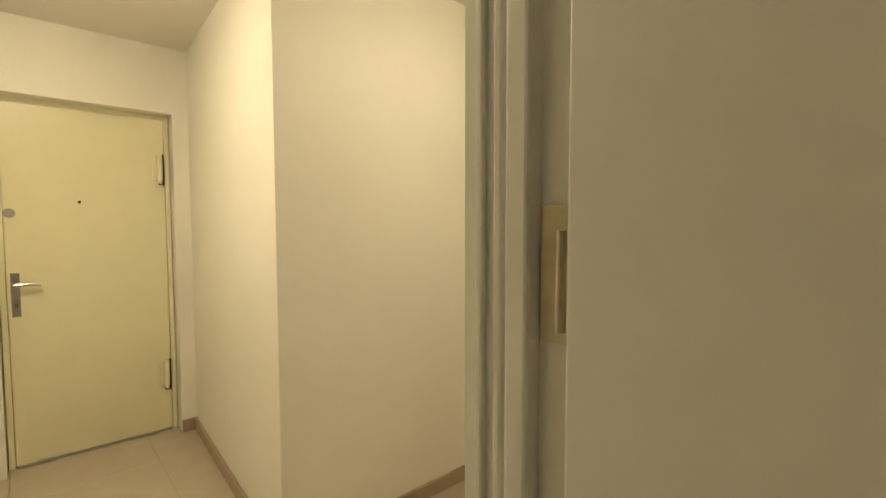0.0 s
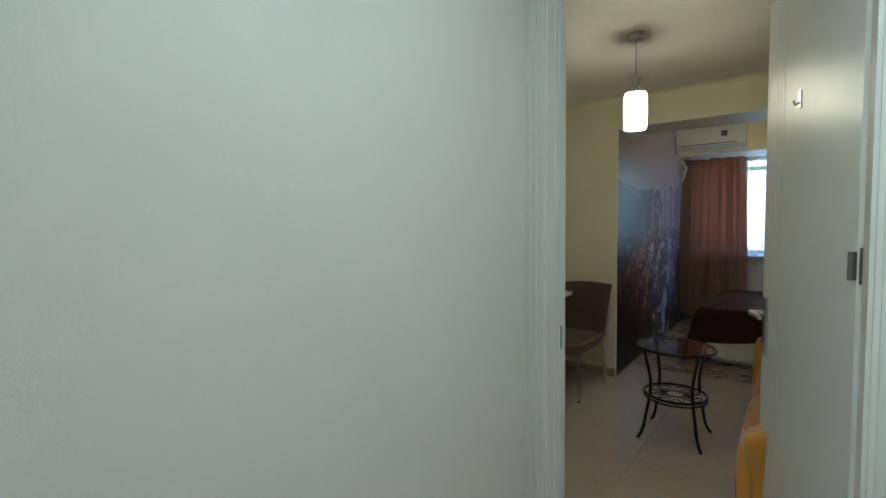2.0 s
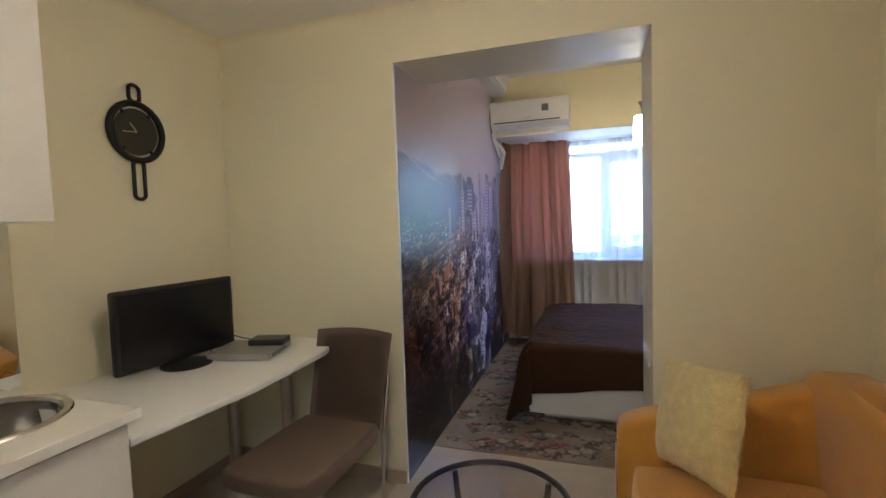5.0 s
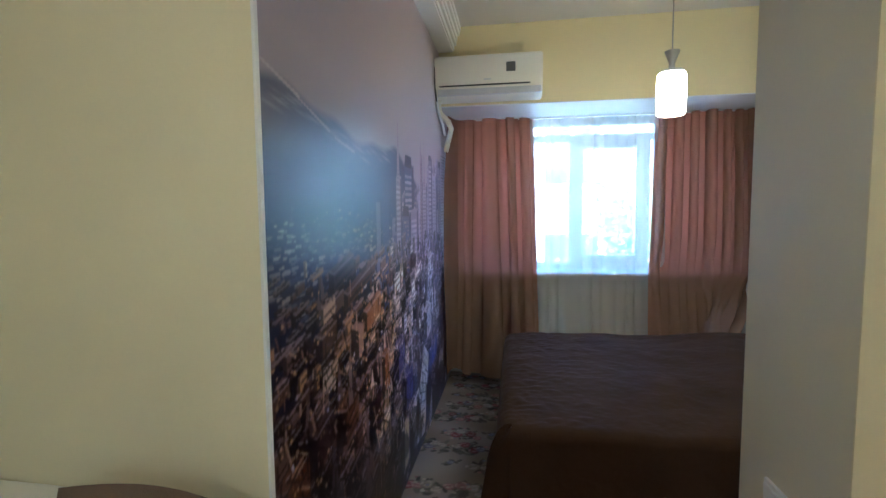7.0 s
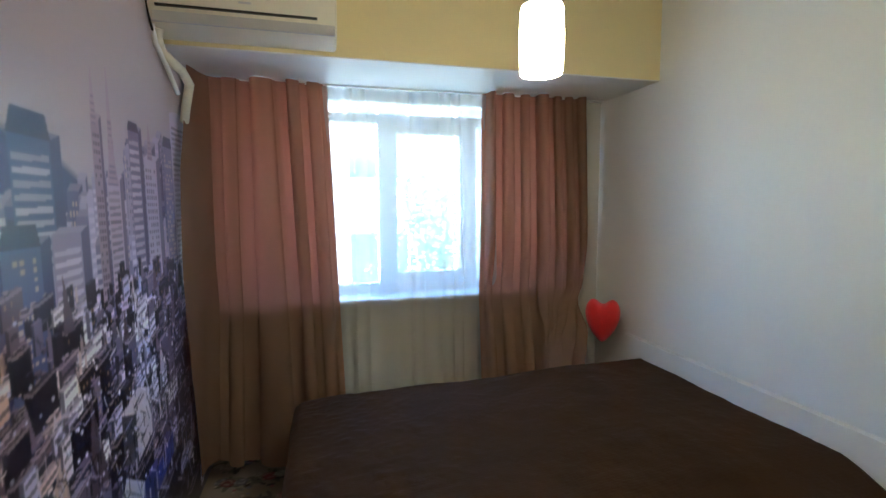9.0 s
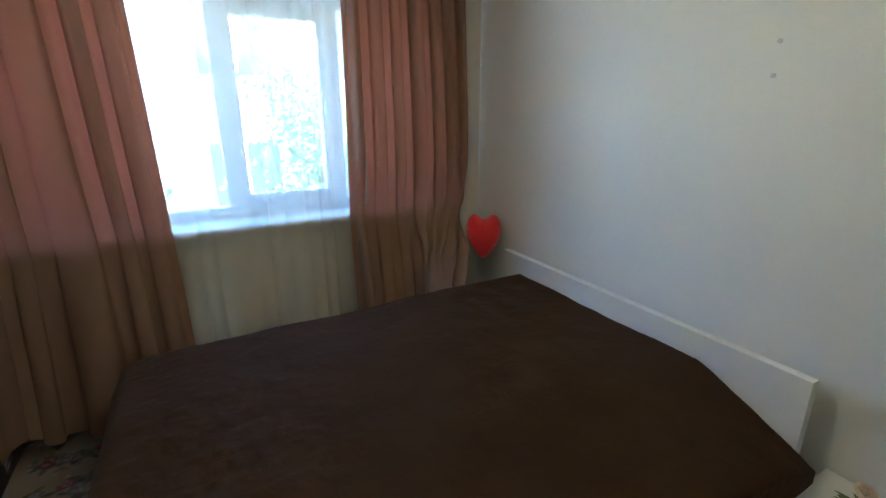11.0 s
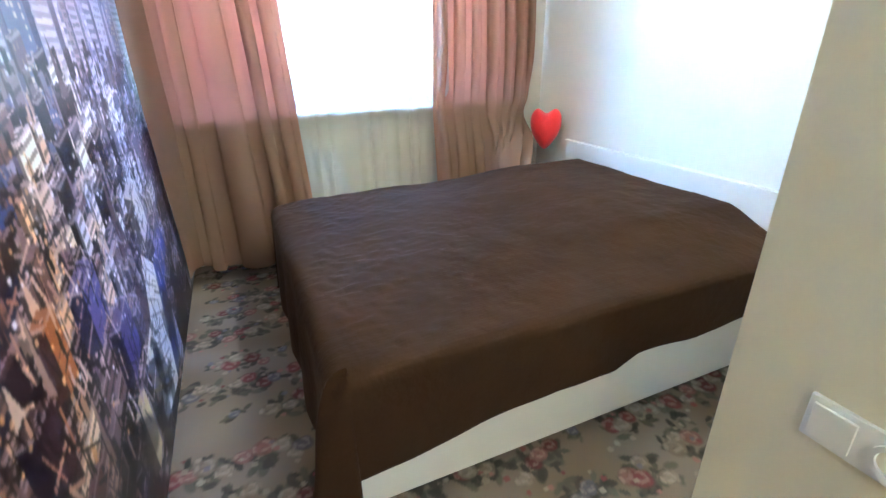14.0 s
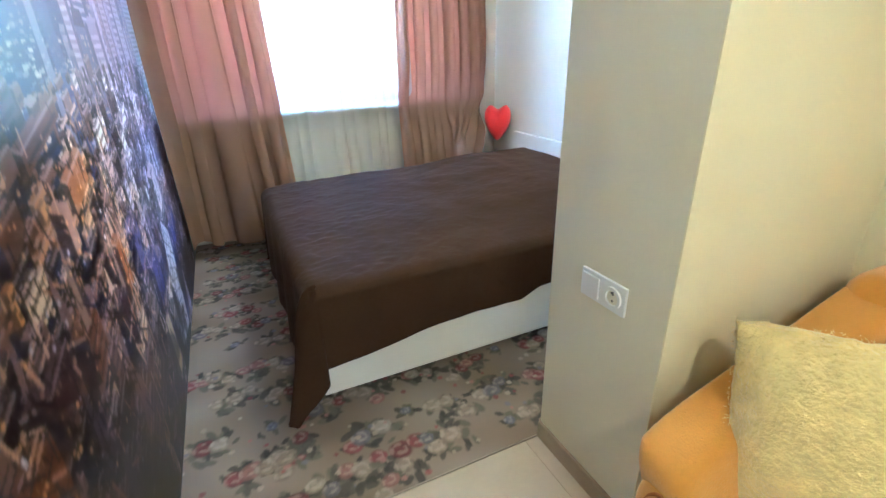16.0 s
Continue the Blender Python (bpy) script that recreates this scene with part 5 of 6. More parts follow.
for sgn in (1, -1):
    am = part("arm", arm(sgn), ORANGE, so, "flared orange arm sloping up to the back")
    y0, y1 = (0.80, 0.935) if sgn > 0 else (-0.935, -0.80)
    face = place(cushion((-0.03, y0, 0.10), (0.03, y1, 0.475), 0.9, n=10, power=4), Matrix.Translation((-0.455 if sgn > 0 else -0.395, 0.012 * sgn, 0)))
    part("arm_front", face, ORANGE, am, "oval padded arm front")
    oval = [(-0.478 if sgn > 0 else -0.418, (y0 + y1) / 2 + 0.012 * sgn + 0.056 * math.cos(a), 0.2875 + 0.168 * math.sin(a)) for a in (k * math.tau / 36 for k in range(36))]
    part("piping", tube(oval, 0.005, 8, True), PIPING, am, "dark orange piping")
for x in (-0.40, 0.36):
    for y in (-0.8, 0.8):
        part("foot", lathe([(0, 0), (0.025, 0), (0.03, 0.07), (0, 0.07)], 14, at=(x, y, 0)), BLACKP, so)


def plush(name, label, m, w, h):
    t = new(name)
    t.matrix_world = m
    tagged(t, label, "cushion", "sofa cushions")
    rnd = random.Random(3)
    c = cushion((-w / 2, -0.075, -h / 2), (w / 2, 0.075, h / 2), 0.3, n=26, power=4)
    for v in c.verts:
        u, q = v.co.x / (w / 2), v.co.z / (h / 2)
        pinch = max(0.12, (1 - abs(u) ** 3) * (1 - abs(q) ** 3))
        v.co.y *= pinch ** 0.6
        s = 1 - 0.07 * (1 - abs(u) ** 2) * abs(q) ** 2
        v.co.z *= s
        v.co.x *= 1 - 0.07 * (1 - abs(q) ** 2) * abs(u) ** 2
        d = noise.noise(v.co * 45.0) * 0.006 + noise.noise(v.co * 12.0) * 0.008
        v.co += v.co.normalized() * d
    body = part("cover", c, FUR, t)
    b2 = bmesh.new()
    for _ in range(9000):
        u, q = rnd.uniform(-1, 1), rnd.uniform(-1, 1)
        pinch = max(0.12, (1 - abs(u) ** 3) * (1 - abs(q) ** 3))
        sgn = rnd.choice((-1, 1))
        px, pz, py = u * w / 2 * 0.97, q * h / 2 * 0.97, sgn * 0.060 * pinch ** 0.6
        d = Vector((rnd.uniform(-1, 1) + u * 0.6, sgn * 0.9, rnd.uniform(-1, 1) - 0.3 + q * 0.6)).normalized() * rnd.uniform(0.005, 0.010)
        sd = Vector((rnd.uniform(-1, 1), 0, rnd.uniform(-1, 1))).normalized() * 0.0013
        o = Vector((px, py, pz))
        b2.faces.new((b2.verts.new(o - sd), b2.verts.new(o + sd), b2.verts.new(o + d)))
    tufts = part("plush_surface", b2, FUR, t, "shaggy yellow pile", False)
    tagged(tufts, kind="stuff")
    return t


plush("plush_cushion", "square shaggy yellow cushion leaning in the sofa corner", pose(1.325, -0.335, 0.635, -16, -8, -62), 0.41, 0.41)

# switch and socket plate on the reveal
pl = thing("socket_plate", OPW, 0.205, 0.725, "white double plate with switch and socket", "socket")
part("cover_frame", box((-0.010, -0.082, -0.042), (0.0, 0.082, 0.042), 0.003), PVC, pl)
part("rocker", place(box((-0.006, 0.010, -0.032), (0.0, 0.072, 0.032), 0.002), pose(-0.009, 0, 0, 0, -3, 0)), PVC, pl)
b = place(lathe([(0.030, 0.0), (0.030, 0.006), (0.021, 0.006), (0.019, -0.004), (0, -0.004)], 28), pose(-0.010, -0.041, 0, 0, -90, 0))
part("socket_well", b, PVC, pl)
b = bmesh.new()
for dz in (-0.0095, 0.0095):
    tube([(-0.0110, -0.041, dz), (-0.0122, -0.041, dz)], 0.0036, 10, bm=b)
tube([(-0.0105, -0.041, 0.016), (-0.0180, -0.041, 0.016)], 0.0030, 10, bm=b)
part("contacts", b, DARKG, pl)
part("socket_floor", place(lathe([(0, 0), (0.0185, 0), (0.0205, 0.001), (0, 0.001)], 24), pose(-0.0104, -0.041, 0, 0, -90, 0)), ACW, pl, "ivory socket recess")

# ---- bedroom ----
pendant(1.323, 1.475, BC, 2.225, 2.13, 1.922, 0.068, "lit pendant lamp with opal glass over the bed")

BX0, BX1, BY0, BY1, BZ = 0.515, 2.515, 0.93, 2.56, 0.545
bed = thing("bed", 0, 0, 0, "white double bed frame with a plain low headboard", "bed")
part("side_rail", box((BX0 + 0.015, BY0 + 0.01, 0.06), (BX1, BY0 + 0.04, 0.335), 0.002), MATTW, bed)
part("side_rail", box((BX0 + 0.015, BY1 - 0.06, 0.06), (BX1, BY1 - 0.03, 0.335), 0.002), MATTW, bed)
part("foot_rail", box((BX0 + 0.012, BY0 + 0.04, 0.06), (BX0 + 0.042, BY1 - 0.06, 0.335), 0.002), MATTW, bed)
part("plinth", box((BX0 + 0.11, BY0 + 0.085, 0.010), (BX1 - 0.1, BY1 - 0.12, 0.059), 0.001), MATTW, bed)
part("headboard", box((BX1 + 0.003, 0.985, 0.01), (BX1 + 0.04, 2.645, 0.70), 0.002), MATTW, bed, "flat white headboard")
part("mattress", box((BX0 + 0.045, BY0 + 0.042, 0.30), (BX1 - 0.34, BY1 - 0.062, BZ - 0.065), 0.03, 3), MATTW, bed)


def spread_point(u, v):
    """Bedspread: lies on the mattress, falls over the foot and both sides."""
    du, dv2 = 0.50, 0.40
    x = -du + (du + 1.985) * u
    y = -dv2 + (dv2 + 1.63 + 0.30) * v
    wrk = 0.010 * noise.noise(Vector((x * 2.3, y * 2.9, 1.0))) + 0.0045 * noise.noise(Vector((x * 8, y * 9, 4.0)))
    px, py, pz = BX0 + max(x, 0), BY0 + min(max(y, 0), 1.63), BZ + wrk
    # fine puckers of the quilting, most at the foot end
    foot = 0.18 + 0.82 * max(0.0, 1 - abs(x - 0.15) / 0.60)
    pz += (0.0125 * abs(noise.noise(Vector((x * 13 + y * 5, y * 22 - x * 4, 2.0)))) + 0.003 * abs(noise.noise(Vector((x * 30, y * 38, 7.0))))) * foot * min(1.0, max(0.0, x) / 0.08, max(0.0, y) / 0.08)
    # crown and sag of the filling, lower at the pillow end's far side
    pz += 0.018 * math.sin(math.pi * min(max(y, 0), 1.63) / 1.63) * math.sin(math.pi * min(max(x, 0) / 2.0, 1))
    # pillows under the cloth, falling away to the corners
    yc = min(max(y, 0), 1.63)
    pz += 0.056 * min(1.0, max(0.0, (x - 0.9) / 0.6)) * min(1.0, yc / 0.42) ** 1.3 * min(1.0, (1.63 - yc) / 0.10)
    slope = 0.115 * max(0.0, (x - 1.45) / 0.535) ** 2.2 * max(0.0, 1 - yc / 0.42) ** 1.3
    pz -= slope
    # soft far foot corner
    pz -= 0.018 * (max(0.0, 0.20 - max(x, 0)) / 0.20 * max(0.0, yc - 1.40) / 0.23) ** 0.9
    r = 0.055

    def fall(d):
        """Sideways and downward travel of cloth that hangs d past an edge."""
        if d <= 0:
            return 0.0, 0.0
        a = min(d / r, math.pi / 2)
        return r * math.sin(a), r * (1 - math.cos(a)) + max(0.0, d - r * math.pi / 2)

    edge = 0.04
    ox, dx = fall(edge - x if x < edge else 0)
    oy, dy = fall(edge - y if y < edge else 0)
    oz, dz = fall(y - 1.63 + edge if y > 1.63 - edge else 0)
    if x < edge:
        px = BX0 + edge
    if y < edge:
        py = BY0 + edge
    if y > 1.63 - edge:
        py = BY0 + 1.63 - edge
    # hem rises towards the head of the bed
    if dy > 0 and x > 0:
        hem = 0.20 + 0.082 * min(1.0, max(0.0, x - 0.05) / 0.65) - 0.014 * math.exp(-((x - 0.93) / 0.07) ** 2) + 0.026 * min(1.0, max(0.0, x - 0.94) / 0.1) + 0.012 * max(0.0, x - 1.0) + 0.003 * math.sin(x * 13)
        dy = dy * (BZ - hem - slope) / 0.41
    if dx > 0:
        dx = dx * 0.99
    fold = 0.010 * math.sin(y * 15) * min(1, dx / 0.25) if dx > 0 else 0
    fold2 = 0.006 * math.sin(x * 11) * min(1, dy / 0.2) if dy > 0 else 0
    if dx > 0 and dy > 0:
        # the corner gathers into a hanging point
        a = math.atan2(dy, dx)
        h = min(0.535, (dx ** 4 + dy ** 4) ** 0.25 + 0.06 * math.sin(2 * a) ** 2)
        flare = (ox ** 4 + oy ** 4) ** 0.25 + 0.16 * h * math.sin(2 * a)
        return (px - flare * math.cos(a) * (1 + 0.35 * math.sin(2 * a)) - 0.05 * dx * math.cos(a) ** 2 - fold * math.cos(a) ** 2, py - flare * math.sin(a) - fold2 * math.sin(a) ** 2, max(0.018, BZ + wrk - h))
    flare_x = ox + 0.05 * dx
    return (px - flare_x - fold, py - oy - fold2 + (oz + 0.01 if oz else 0), max(0.02, pz - dx - dy - dz))


sp_ob = link("bedspread", grid(210, 190, spread_point), SPREAD, True)
sol = sp_ob.modifiers.new("thickness", "SOLIDIFY")
sol.thickness = 0.006
tagged(sp_ob, "dark brown quilted bedspread draped over the bed", "bedspread")

# nightstand
ns = thing("nightstand", 2.185, 0.50, 0.010, "white two-drawer nightstand beside the bed", "nightstand")
NW, NH = 0.425, 0.362
part("body", box((0.012, 0.0, 0.0), (0.435, NW, NH - 0.018), 0.001), MATTW, ns)
part("top", box((0.0, -0.003, NH - 0.018), (0.437, NW + 0.003, NH), 0.002), MATTW, ns)
for z0, z1 in ((0.035, 0.178), (0.182, 0.340)):
    dr = part("drawer", box((-0.006, 0.003, z0), (0.0118, NW - 0.003, z1), 0.002), MATTW, ns, "plain white drawer front")
    zc = z1 - 0.028
    bb = box((-0.028, 0.125, zc - 0.005), (-0.020, 0.295, zc + 0.005), 0.002)
    for y in (0.145, 0.275):
        box((-0.022, y - 0.005, zc - 0.004), (-0.005, y + 0.005, zc + 0.004), bm=bb)
    part("handle", bb, NICKEL, dr, "slim metal bar handle")

# artificial roses
pt = thing("flower_pot", 2.345, 0.735, 0.010 + NH, "small barrel pot with artificial peach roses", "flower pot")
part("pot", lathe([(0, 0), (0.036, 0), (0.040, 0.01), (0.055, 0.082), (0.056, 0.086), (0.050, 0.086), (0.046, 0.07), (0, 0.07)], 28), TERRA, pt)
for z, r in ((0.020, 0.0425), (0.070, 0.0535)):
    part("band", lathe([(r - 0.004, z - 0.006), (r + 0.0015, z - 0.006), (r + 0.003, z + 0.006), (r - 0.004, z + 0.006)], 28), BAND, pt, "dark painted band")
for k in range(14):
    a = k * math.tau / 14
    part("stave_line", tube([(0.0415 * math.cos(a), 0.0415 * math.sin(a), 0.012), (0.0548 * math.cos(a), 0.0548 * math.sin(a), 0.080)], 0.0012, 5), BAND, pt)


def rose_mesh(r):
    b2 = bmesh.new()
    for ring_i, (count, rad, hh, tilt) in enumerate(((3, 0.28, 0.95, 0.1), (4, 0.5, 0.85, 0.25), (5, 0.78, 0.7, 0.5), (5, 0.92, 0.66, 0.55))):
        for k in range(count):
            a = k * math.tau / count + ring_i * 0.7
            span = math.tau / count * 0.72

            def petal(u, v):
                t = a + (u - 0.5) * 2 * span
                rr = r * (0.12 + (rad - 0.12) * (v ** 0.7) * (1 + tilt * 0.25 * v * v))
                return (rr * math.cos(t), rr * math.sin(t), r * (hh * math.sin(v * 1.9) * (1 - 0.22 * (2 * u - 1) ** 2)) - r * 0.4)

            grid(6, 6, petal, bm=b2)
    return b2


rnd = random.Random(5)
for x, y, z, r, mt in ((-0.055, 0.006, 0.150, 0.025, PEACH), (0.010, -0.045, 0.125, 0.026, PEACH), (-0.036, -0.02, 0.118, 0.026, PEACH), (0.028, 0.030, 0.155, 0.027, PALE), (0.05, -0.05, 0.118, 0.028, PEACH)):
    fl = part("rose", place(rose_mesh(r), pose(x, y, z, rnd.uniform(-10, 30), rnd.uniform(-45, -15), rnd.uniform(0, 40)) @ Matrix.Diagonal((1, 1, 1.45, 1))), mt, pt, "peach artificial rose" if mt is PEACH else "pale artificial rose")
    part("stem", tube([(x * 0.3, y * 0.3, 0.06), (x * 0.8, y * 0.8, z - 0.03), (x, y, z - 0.008)], 0.0022, 6), LEAF, pt)
for k in range(42):
    a, e = rnd.uniform(0, math.tau), rnd.uniform(0.01, 0.055)
    ln, wd = rnd.uniform(0.020, 0.038), rnd.uniform(0.007, 0.012)
    lf = grid(2, 6, lambda u, v: ((u - 0.5) * 2 * wd * math.sin(math.pi * min(v, 0.97) ** 0.8), v * ln, 0.25 * wd * abs(2 * u - 1) - 0.012 * v * v))
    part("leaf", place(lf, pose(e * math.cos(a), e * math.sin(a), rnd.uniform(0.075, 0.115), rnd.uniform(-10, 50), rnd.uniform(-30, 30), math.degrees(a) - 90)), LEAF, pt)
b = bmesh.new()
for k in range(46):
    c = bmesh.new()
    bmesh.ops.create_icosphere(c, subdivisions=1, radius=rnd.uniform(0.003, 0.0055))
    a, e = rnd.uniform(0, math.tau), rnd.uniform(0.01, 0.055)
    merge(b, place(c, Matrix.Translation((e * math.cos(a), e * math.sin(a), rnd.uniform(0.080, 0.125)))))
tagged(part("buds", b, BUD, pt, "pale green filler buds"), kind="stuff")

# heart cushion in the corner
hc = thing("heart_cushion", 2.465, 2.80, 0.755, "red heart-shaped cushion in the corner by the curtain", "cushion", turn=-38)
b = bmesh.new()
n, m2 = 64, 12
cen = [b.verts.new((0, s * 0.055, 0.0)) for s in (-1, 1)]
loops = []
for j in range(-m2, m2 + 1):
    t = j / m2
    s = math.sqrt(max(0.0, 1 - t * t)) ** 0.8
    row = []
    for k in range(n):
        a = k * math.tau / n
        up = min(a, math.tau - a)
        hx = math.sin(a) * (0.84 + 0.20 * math.cos(a))
        hz = 0.86 * math.cos(a) - 0.34 * math.exp(-(up / 0.36) ** 2) - 0.10 * math.exp(-((math.pi - up) / 0.45) ** 2)
        row.append(b.verts.new((hx * 0.128 * max(s, 0.02), 0.092 * t, hz * 0.172 * max(s, 0.02) + 0.02)))
    loops.append(row)
for r0, r1 in zip(loops, loops[1:]):
    for k in range(n):
        b.faces.new((r0[k], r0[(k + 1) % n], r1[(k + 1) % n], r1[k]))
b.verts.remove(cen[0])
b.verts.remove(cen[1])
bmesh.ops.recalc_face_normals(b, faces=b.faces[:])
part("cover", b, REDF, hc)

# window
win = thing("window_1", 0, WINY + 0.10, 0, "white plastic window with a side sash and top light", "window")
tagged(win, kind="structure")
ML, MR, TR0 = 1.045, 1.135, 2.065
b = boxes(((WL, 0, WB), (WL + 0.06, 0.07, WT)), ((WR - 0.06, 0, WB), (WR, 0.07, WT)), ((WL + 0.06, 0, WB), (WR - 0.06, 0.07, WB + 0.06)), ((WL + 0.06, 0, WT - 0.05), (WR - 0.06, 0.07, WT)),
          ((ML, 0.002, WB + 0.06), (ML + 0.05, 0.068, TR0)), ((WL + 0.06, 0.002, TR0), (WR - 0.06, 0.068, TR0 + 0.06)))
part("window_frame", b, PVC, win, smooth=False)
b = boxes(((ML + 0.05, -0.012, WB + 0.06), (ML + 0.115, 0.05, TR0)), ((1.60, -0.012, WB + 0.06), (1.665, 0.05, TR0)), ((ML + 0.115, -0.012, WB + 0.06), (1.60, 0.05, WB + 0.125)), ((ML + 0.115, -0.012, TR0 - 0.065), (1.60, 0.05, TR0)), ((1.665, 0.002, WB + 0.06), (1.72, 0.06, TR0)))
part("sash", b, PVC, win, "opening sash", False)
for x0, x1, z0, z1 in ((WL + 0.06, ML, WB + 0.06, TR0), (1.72, WR - 0.06, WB + 0.06, TR0), (ML + 0.115, 1.60, WB + 0.125, TR0 - 0.065), (WL + 0.06, WR - 0.06, TR0 + 0.06, WT - 0.05)):
    pn = part("pane", box((x0, 0.030, z0), (x1, 0.036, z1)), PANE, win, smooth=False)
    pn.visible_shadow = False
part("window_handle", box((1.615, -0.05, 1.45), (1.64, -0.012, 1.60), 0.006), PVC, win)
part("window_sill", box((WL - 0.06, SILLY - WINY - 0.10, WB - 0.028), (WR + 0.06, 0.0, WB + 0.002), 0.006), PVC, win, "white plastic sill board")

# radiator
rd = thing("radiator", 0.27, WINY - 0.115, 0.22, "white sectional radiator under the window sill", "radiator")
for k in range(9):
    x = k * 0.082
    b = box((x + 0.006, -0.0, 0.0), (x + 0.076, 0.014, 0.43), 0.004)
    box((x + 0.033, 0.014, 0.01), (x + 0.049, 0.07, 0.50), 0.003, bm=b)
    box((x + 0.008, 0.03, 0.45), (x + 0.074, 0.065, 0.53), 0.01, bm=b)
    part("section", b, PVC, rd)
part("pipe", tube([(0.738, 0.045, 0.03), (0.80, 0.045, 0.03), (0.80, 0.045, -0.21)], 0.011, 10), PVC, rd)
part("bracket", box((0.3, 0.07, 0.2), (0.34, 0.115, 0.3)), PVC, rd)

# curtains
rail = thing("curtain_rail", 0, 0, 0, "white ceiling curtain rail in the window niche", "curtain rail")
part("track", box((0.03, 3.050, 2.238), (2.6, 3.095, 2.2495), 0.002), PVC, rail)


def curtain(name, label, fn, nu, nv, mat):
    ob = link(name, grid(nu, nv, fn), mat, True)
    return tagged(ob, label, "curtain", "window curtains")


def lerp(a, b2, k):
    return a + (b2 - a) * k


def hang(z, gap):
    """How far forward cloth hangs from the rail to the sill's edge and below it."""
    k = min(1.0, max(0.0, (z - WB - 0.01) / 1.2))
    return lerp(SILLY - gap, 3.062, k ** 1.3)


def hug(z):
    """Folds lie flatter where the cloth passes the sill."""
    return 1 - 0.70 * math.exp(-((z - WB) / 0.20) ** 2)


def left_curtain(u, v):
    """Gathered cloth whose outer edge comes forward along the mural."""
    low = 1 - v
    z = lerp(0.115, 2.246, v) + 0.05 * max(0, math.sin(u * 9 + 0.5)) * low ** 3
    ph = u * math.tau * 5.3 + 1.3 * math.sin(u * 6 + 0.4) + 0.6 * math.sin(u * 15 + 1) + 0.9 * low * math.sin(u * 5 + 0.6)
    w = math.sin(ph) + 0.22 * math.sin(2 * ph + 1.0 + 1.5 * v) + 0.10 * math.sin(5 * ph + 2 * v) * v
    amp = (0.036 + 0.012 * math.sin(u * 11 + 1) + 0.010 * low) * hug(z)
    back = hang(z, 0.010) - 0.15 * max(0.0, (0.36 - v) / 0.36) ** 1.2
    turn = 0.17
    if u < turn:
        k = u / turn
        front = 2.655 - 0.11 * math.sin(math.pi * v) ** 2 + 0.16 * max(0.0, (v - 0.75) / 0.25)
        return (lerp(0.030, 0.075, k) + 0.012 * (1 + math.sin(ph)) * k, lerp(front, back - amp, k ** 0.9), z)
    k = (u - turn) / (1 - turn)
    x = lerp(0.075, lerp(0.79, 0.724, v), k)
    return (x + 0.012 * (1 + math.sin(ph)) * (1 - k) * 0.5 - 0.019 * math.sin(2 * ph) * min(1, 6 * k, 8 * (1 - k)) + 0.012 * low * math.sin(u * 12), back - amp * 1.15 + amp * w * min(1, k * 5) - 0.012 * hug(z) * abs(noise.noise(Vector((u * 7, v * 2.0, 0)))), z)


def right_curtain(u, v):
    """Hangs free behind the bed, and lies bunched on its far corner."""
    k = min(1.0, max(0.0, (u - 0.42) / 0.35))
    k = k * k * (3 - 2 * k)
    z = lerp(lerp(0.24, 0.560, k), 2.246, v)
    rest = max(0.0, 1 - (z - 0.572) / 0.38) ** 1.25 if k > 0 else 0.0
    x = lerp(lerp(1.62, 1.70, v), lerp(2.50, 2.48, v), u)
    x -= 0.30 * rest ** 0.8 * k * (0.2 + 1.0 * u)
    y = hang(z, 0.010) - 0.15 * max(0.0, (0.36 - v) / 0.36) ** 1.1 * (1 - k)
    y = lerp(y, 2.665 - 0.03 * u, rest * k)
    ph = u * math.tau * 7.4 + 1.2 * math.sin(u * 6 + 1) + 0.6 * math.sin(u * 17)
    amp = (0.034 + 0.011 * math.sin(u * 15) + 0.024 * rest) * max(hug(z), min(1.0, 2.5 * rest))
    w = math.sin(ph + 3.2 * rest * u) + 0.22 * math.sin(2 * ph + 0.6 + v)
    crumple = 0.055 * rest * k * noise.noise(Vector((u * 9 + z * 5, z * 9, 3)))
    y = lerp(y, 3.10, min(1.0, max(0.0, (u - 0.86) / 0.12)) * max(0.0, 1 - 2 * rest))
    return (x - 0.016 * math.sin(2 * ph) * min(1, 8 * u, 8 * (1 - u)), min(3.115, y + amp * (w - 1.15) + crumple), z + 0.02 * rest * k * max(0.0, noise.noise(Vector((u * 14, 2.0, 1.0)))))


curtain("curtain", "mauve brown curtain hanging beside the mural wall", left_curtain, 260, 40, CURT)
curtain("curtain", "mauve brown curtain bunched up on the corner of the bed", right_curtain, 260, 44, CURT)


def sheer(u, v):
    x, z = lerp(0.655, 1.765, u), lerp(0.06, 2.236, v)
    ph = u * math.tau * 11 + 2.0 * math.sin(u * 9) + 1.2 * math.sin(u * 23 + 1) + 0.25 * math.sin(v * 5)
    w = 0.6 * math.sin(ph) + 0.4 * math.sin(ph * 0.43)
    return (x + 0.006 * math.cos(ph), hang(z, 0.002) + 0.014 * (w - 1.0) * (1 - 0.75 * math.exp(-((z - WB) / 0.10) ** 2)), z)


curtain("sheer_curtain", "white transparent net curtain over window and radiator", sheer, 260, 24, SHEER)

# air conditioner with its pipe
ac = thing("air_conditioner", -0.004, 2.54, 2.272, "ivory wall air conditioner with a grey flap", "air conditioner")
prof = [(0, 0.0), (-0.10, 0.0), (-0.17, 0.035), (-0.195, 0.075), (-0.205, 0.13), (-0.205, 0.26), (-0.19, 0.285), (-0.15, 0.293), (0, 0.293)]
b = bmesh.new()
ra = [[b.verts.new((x, y, z)) for y, z in prof] for x in (0.008, 0.765)]
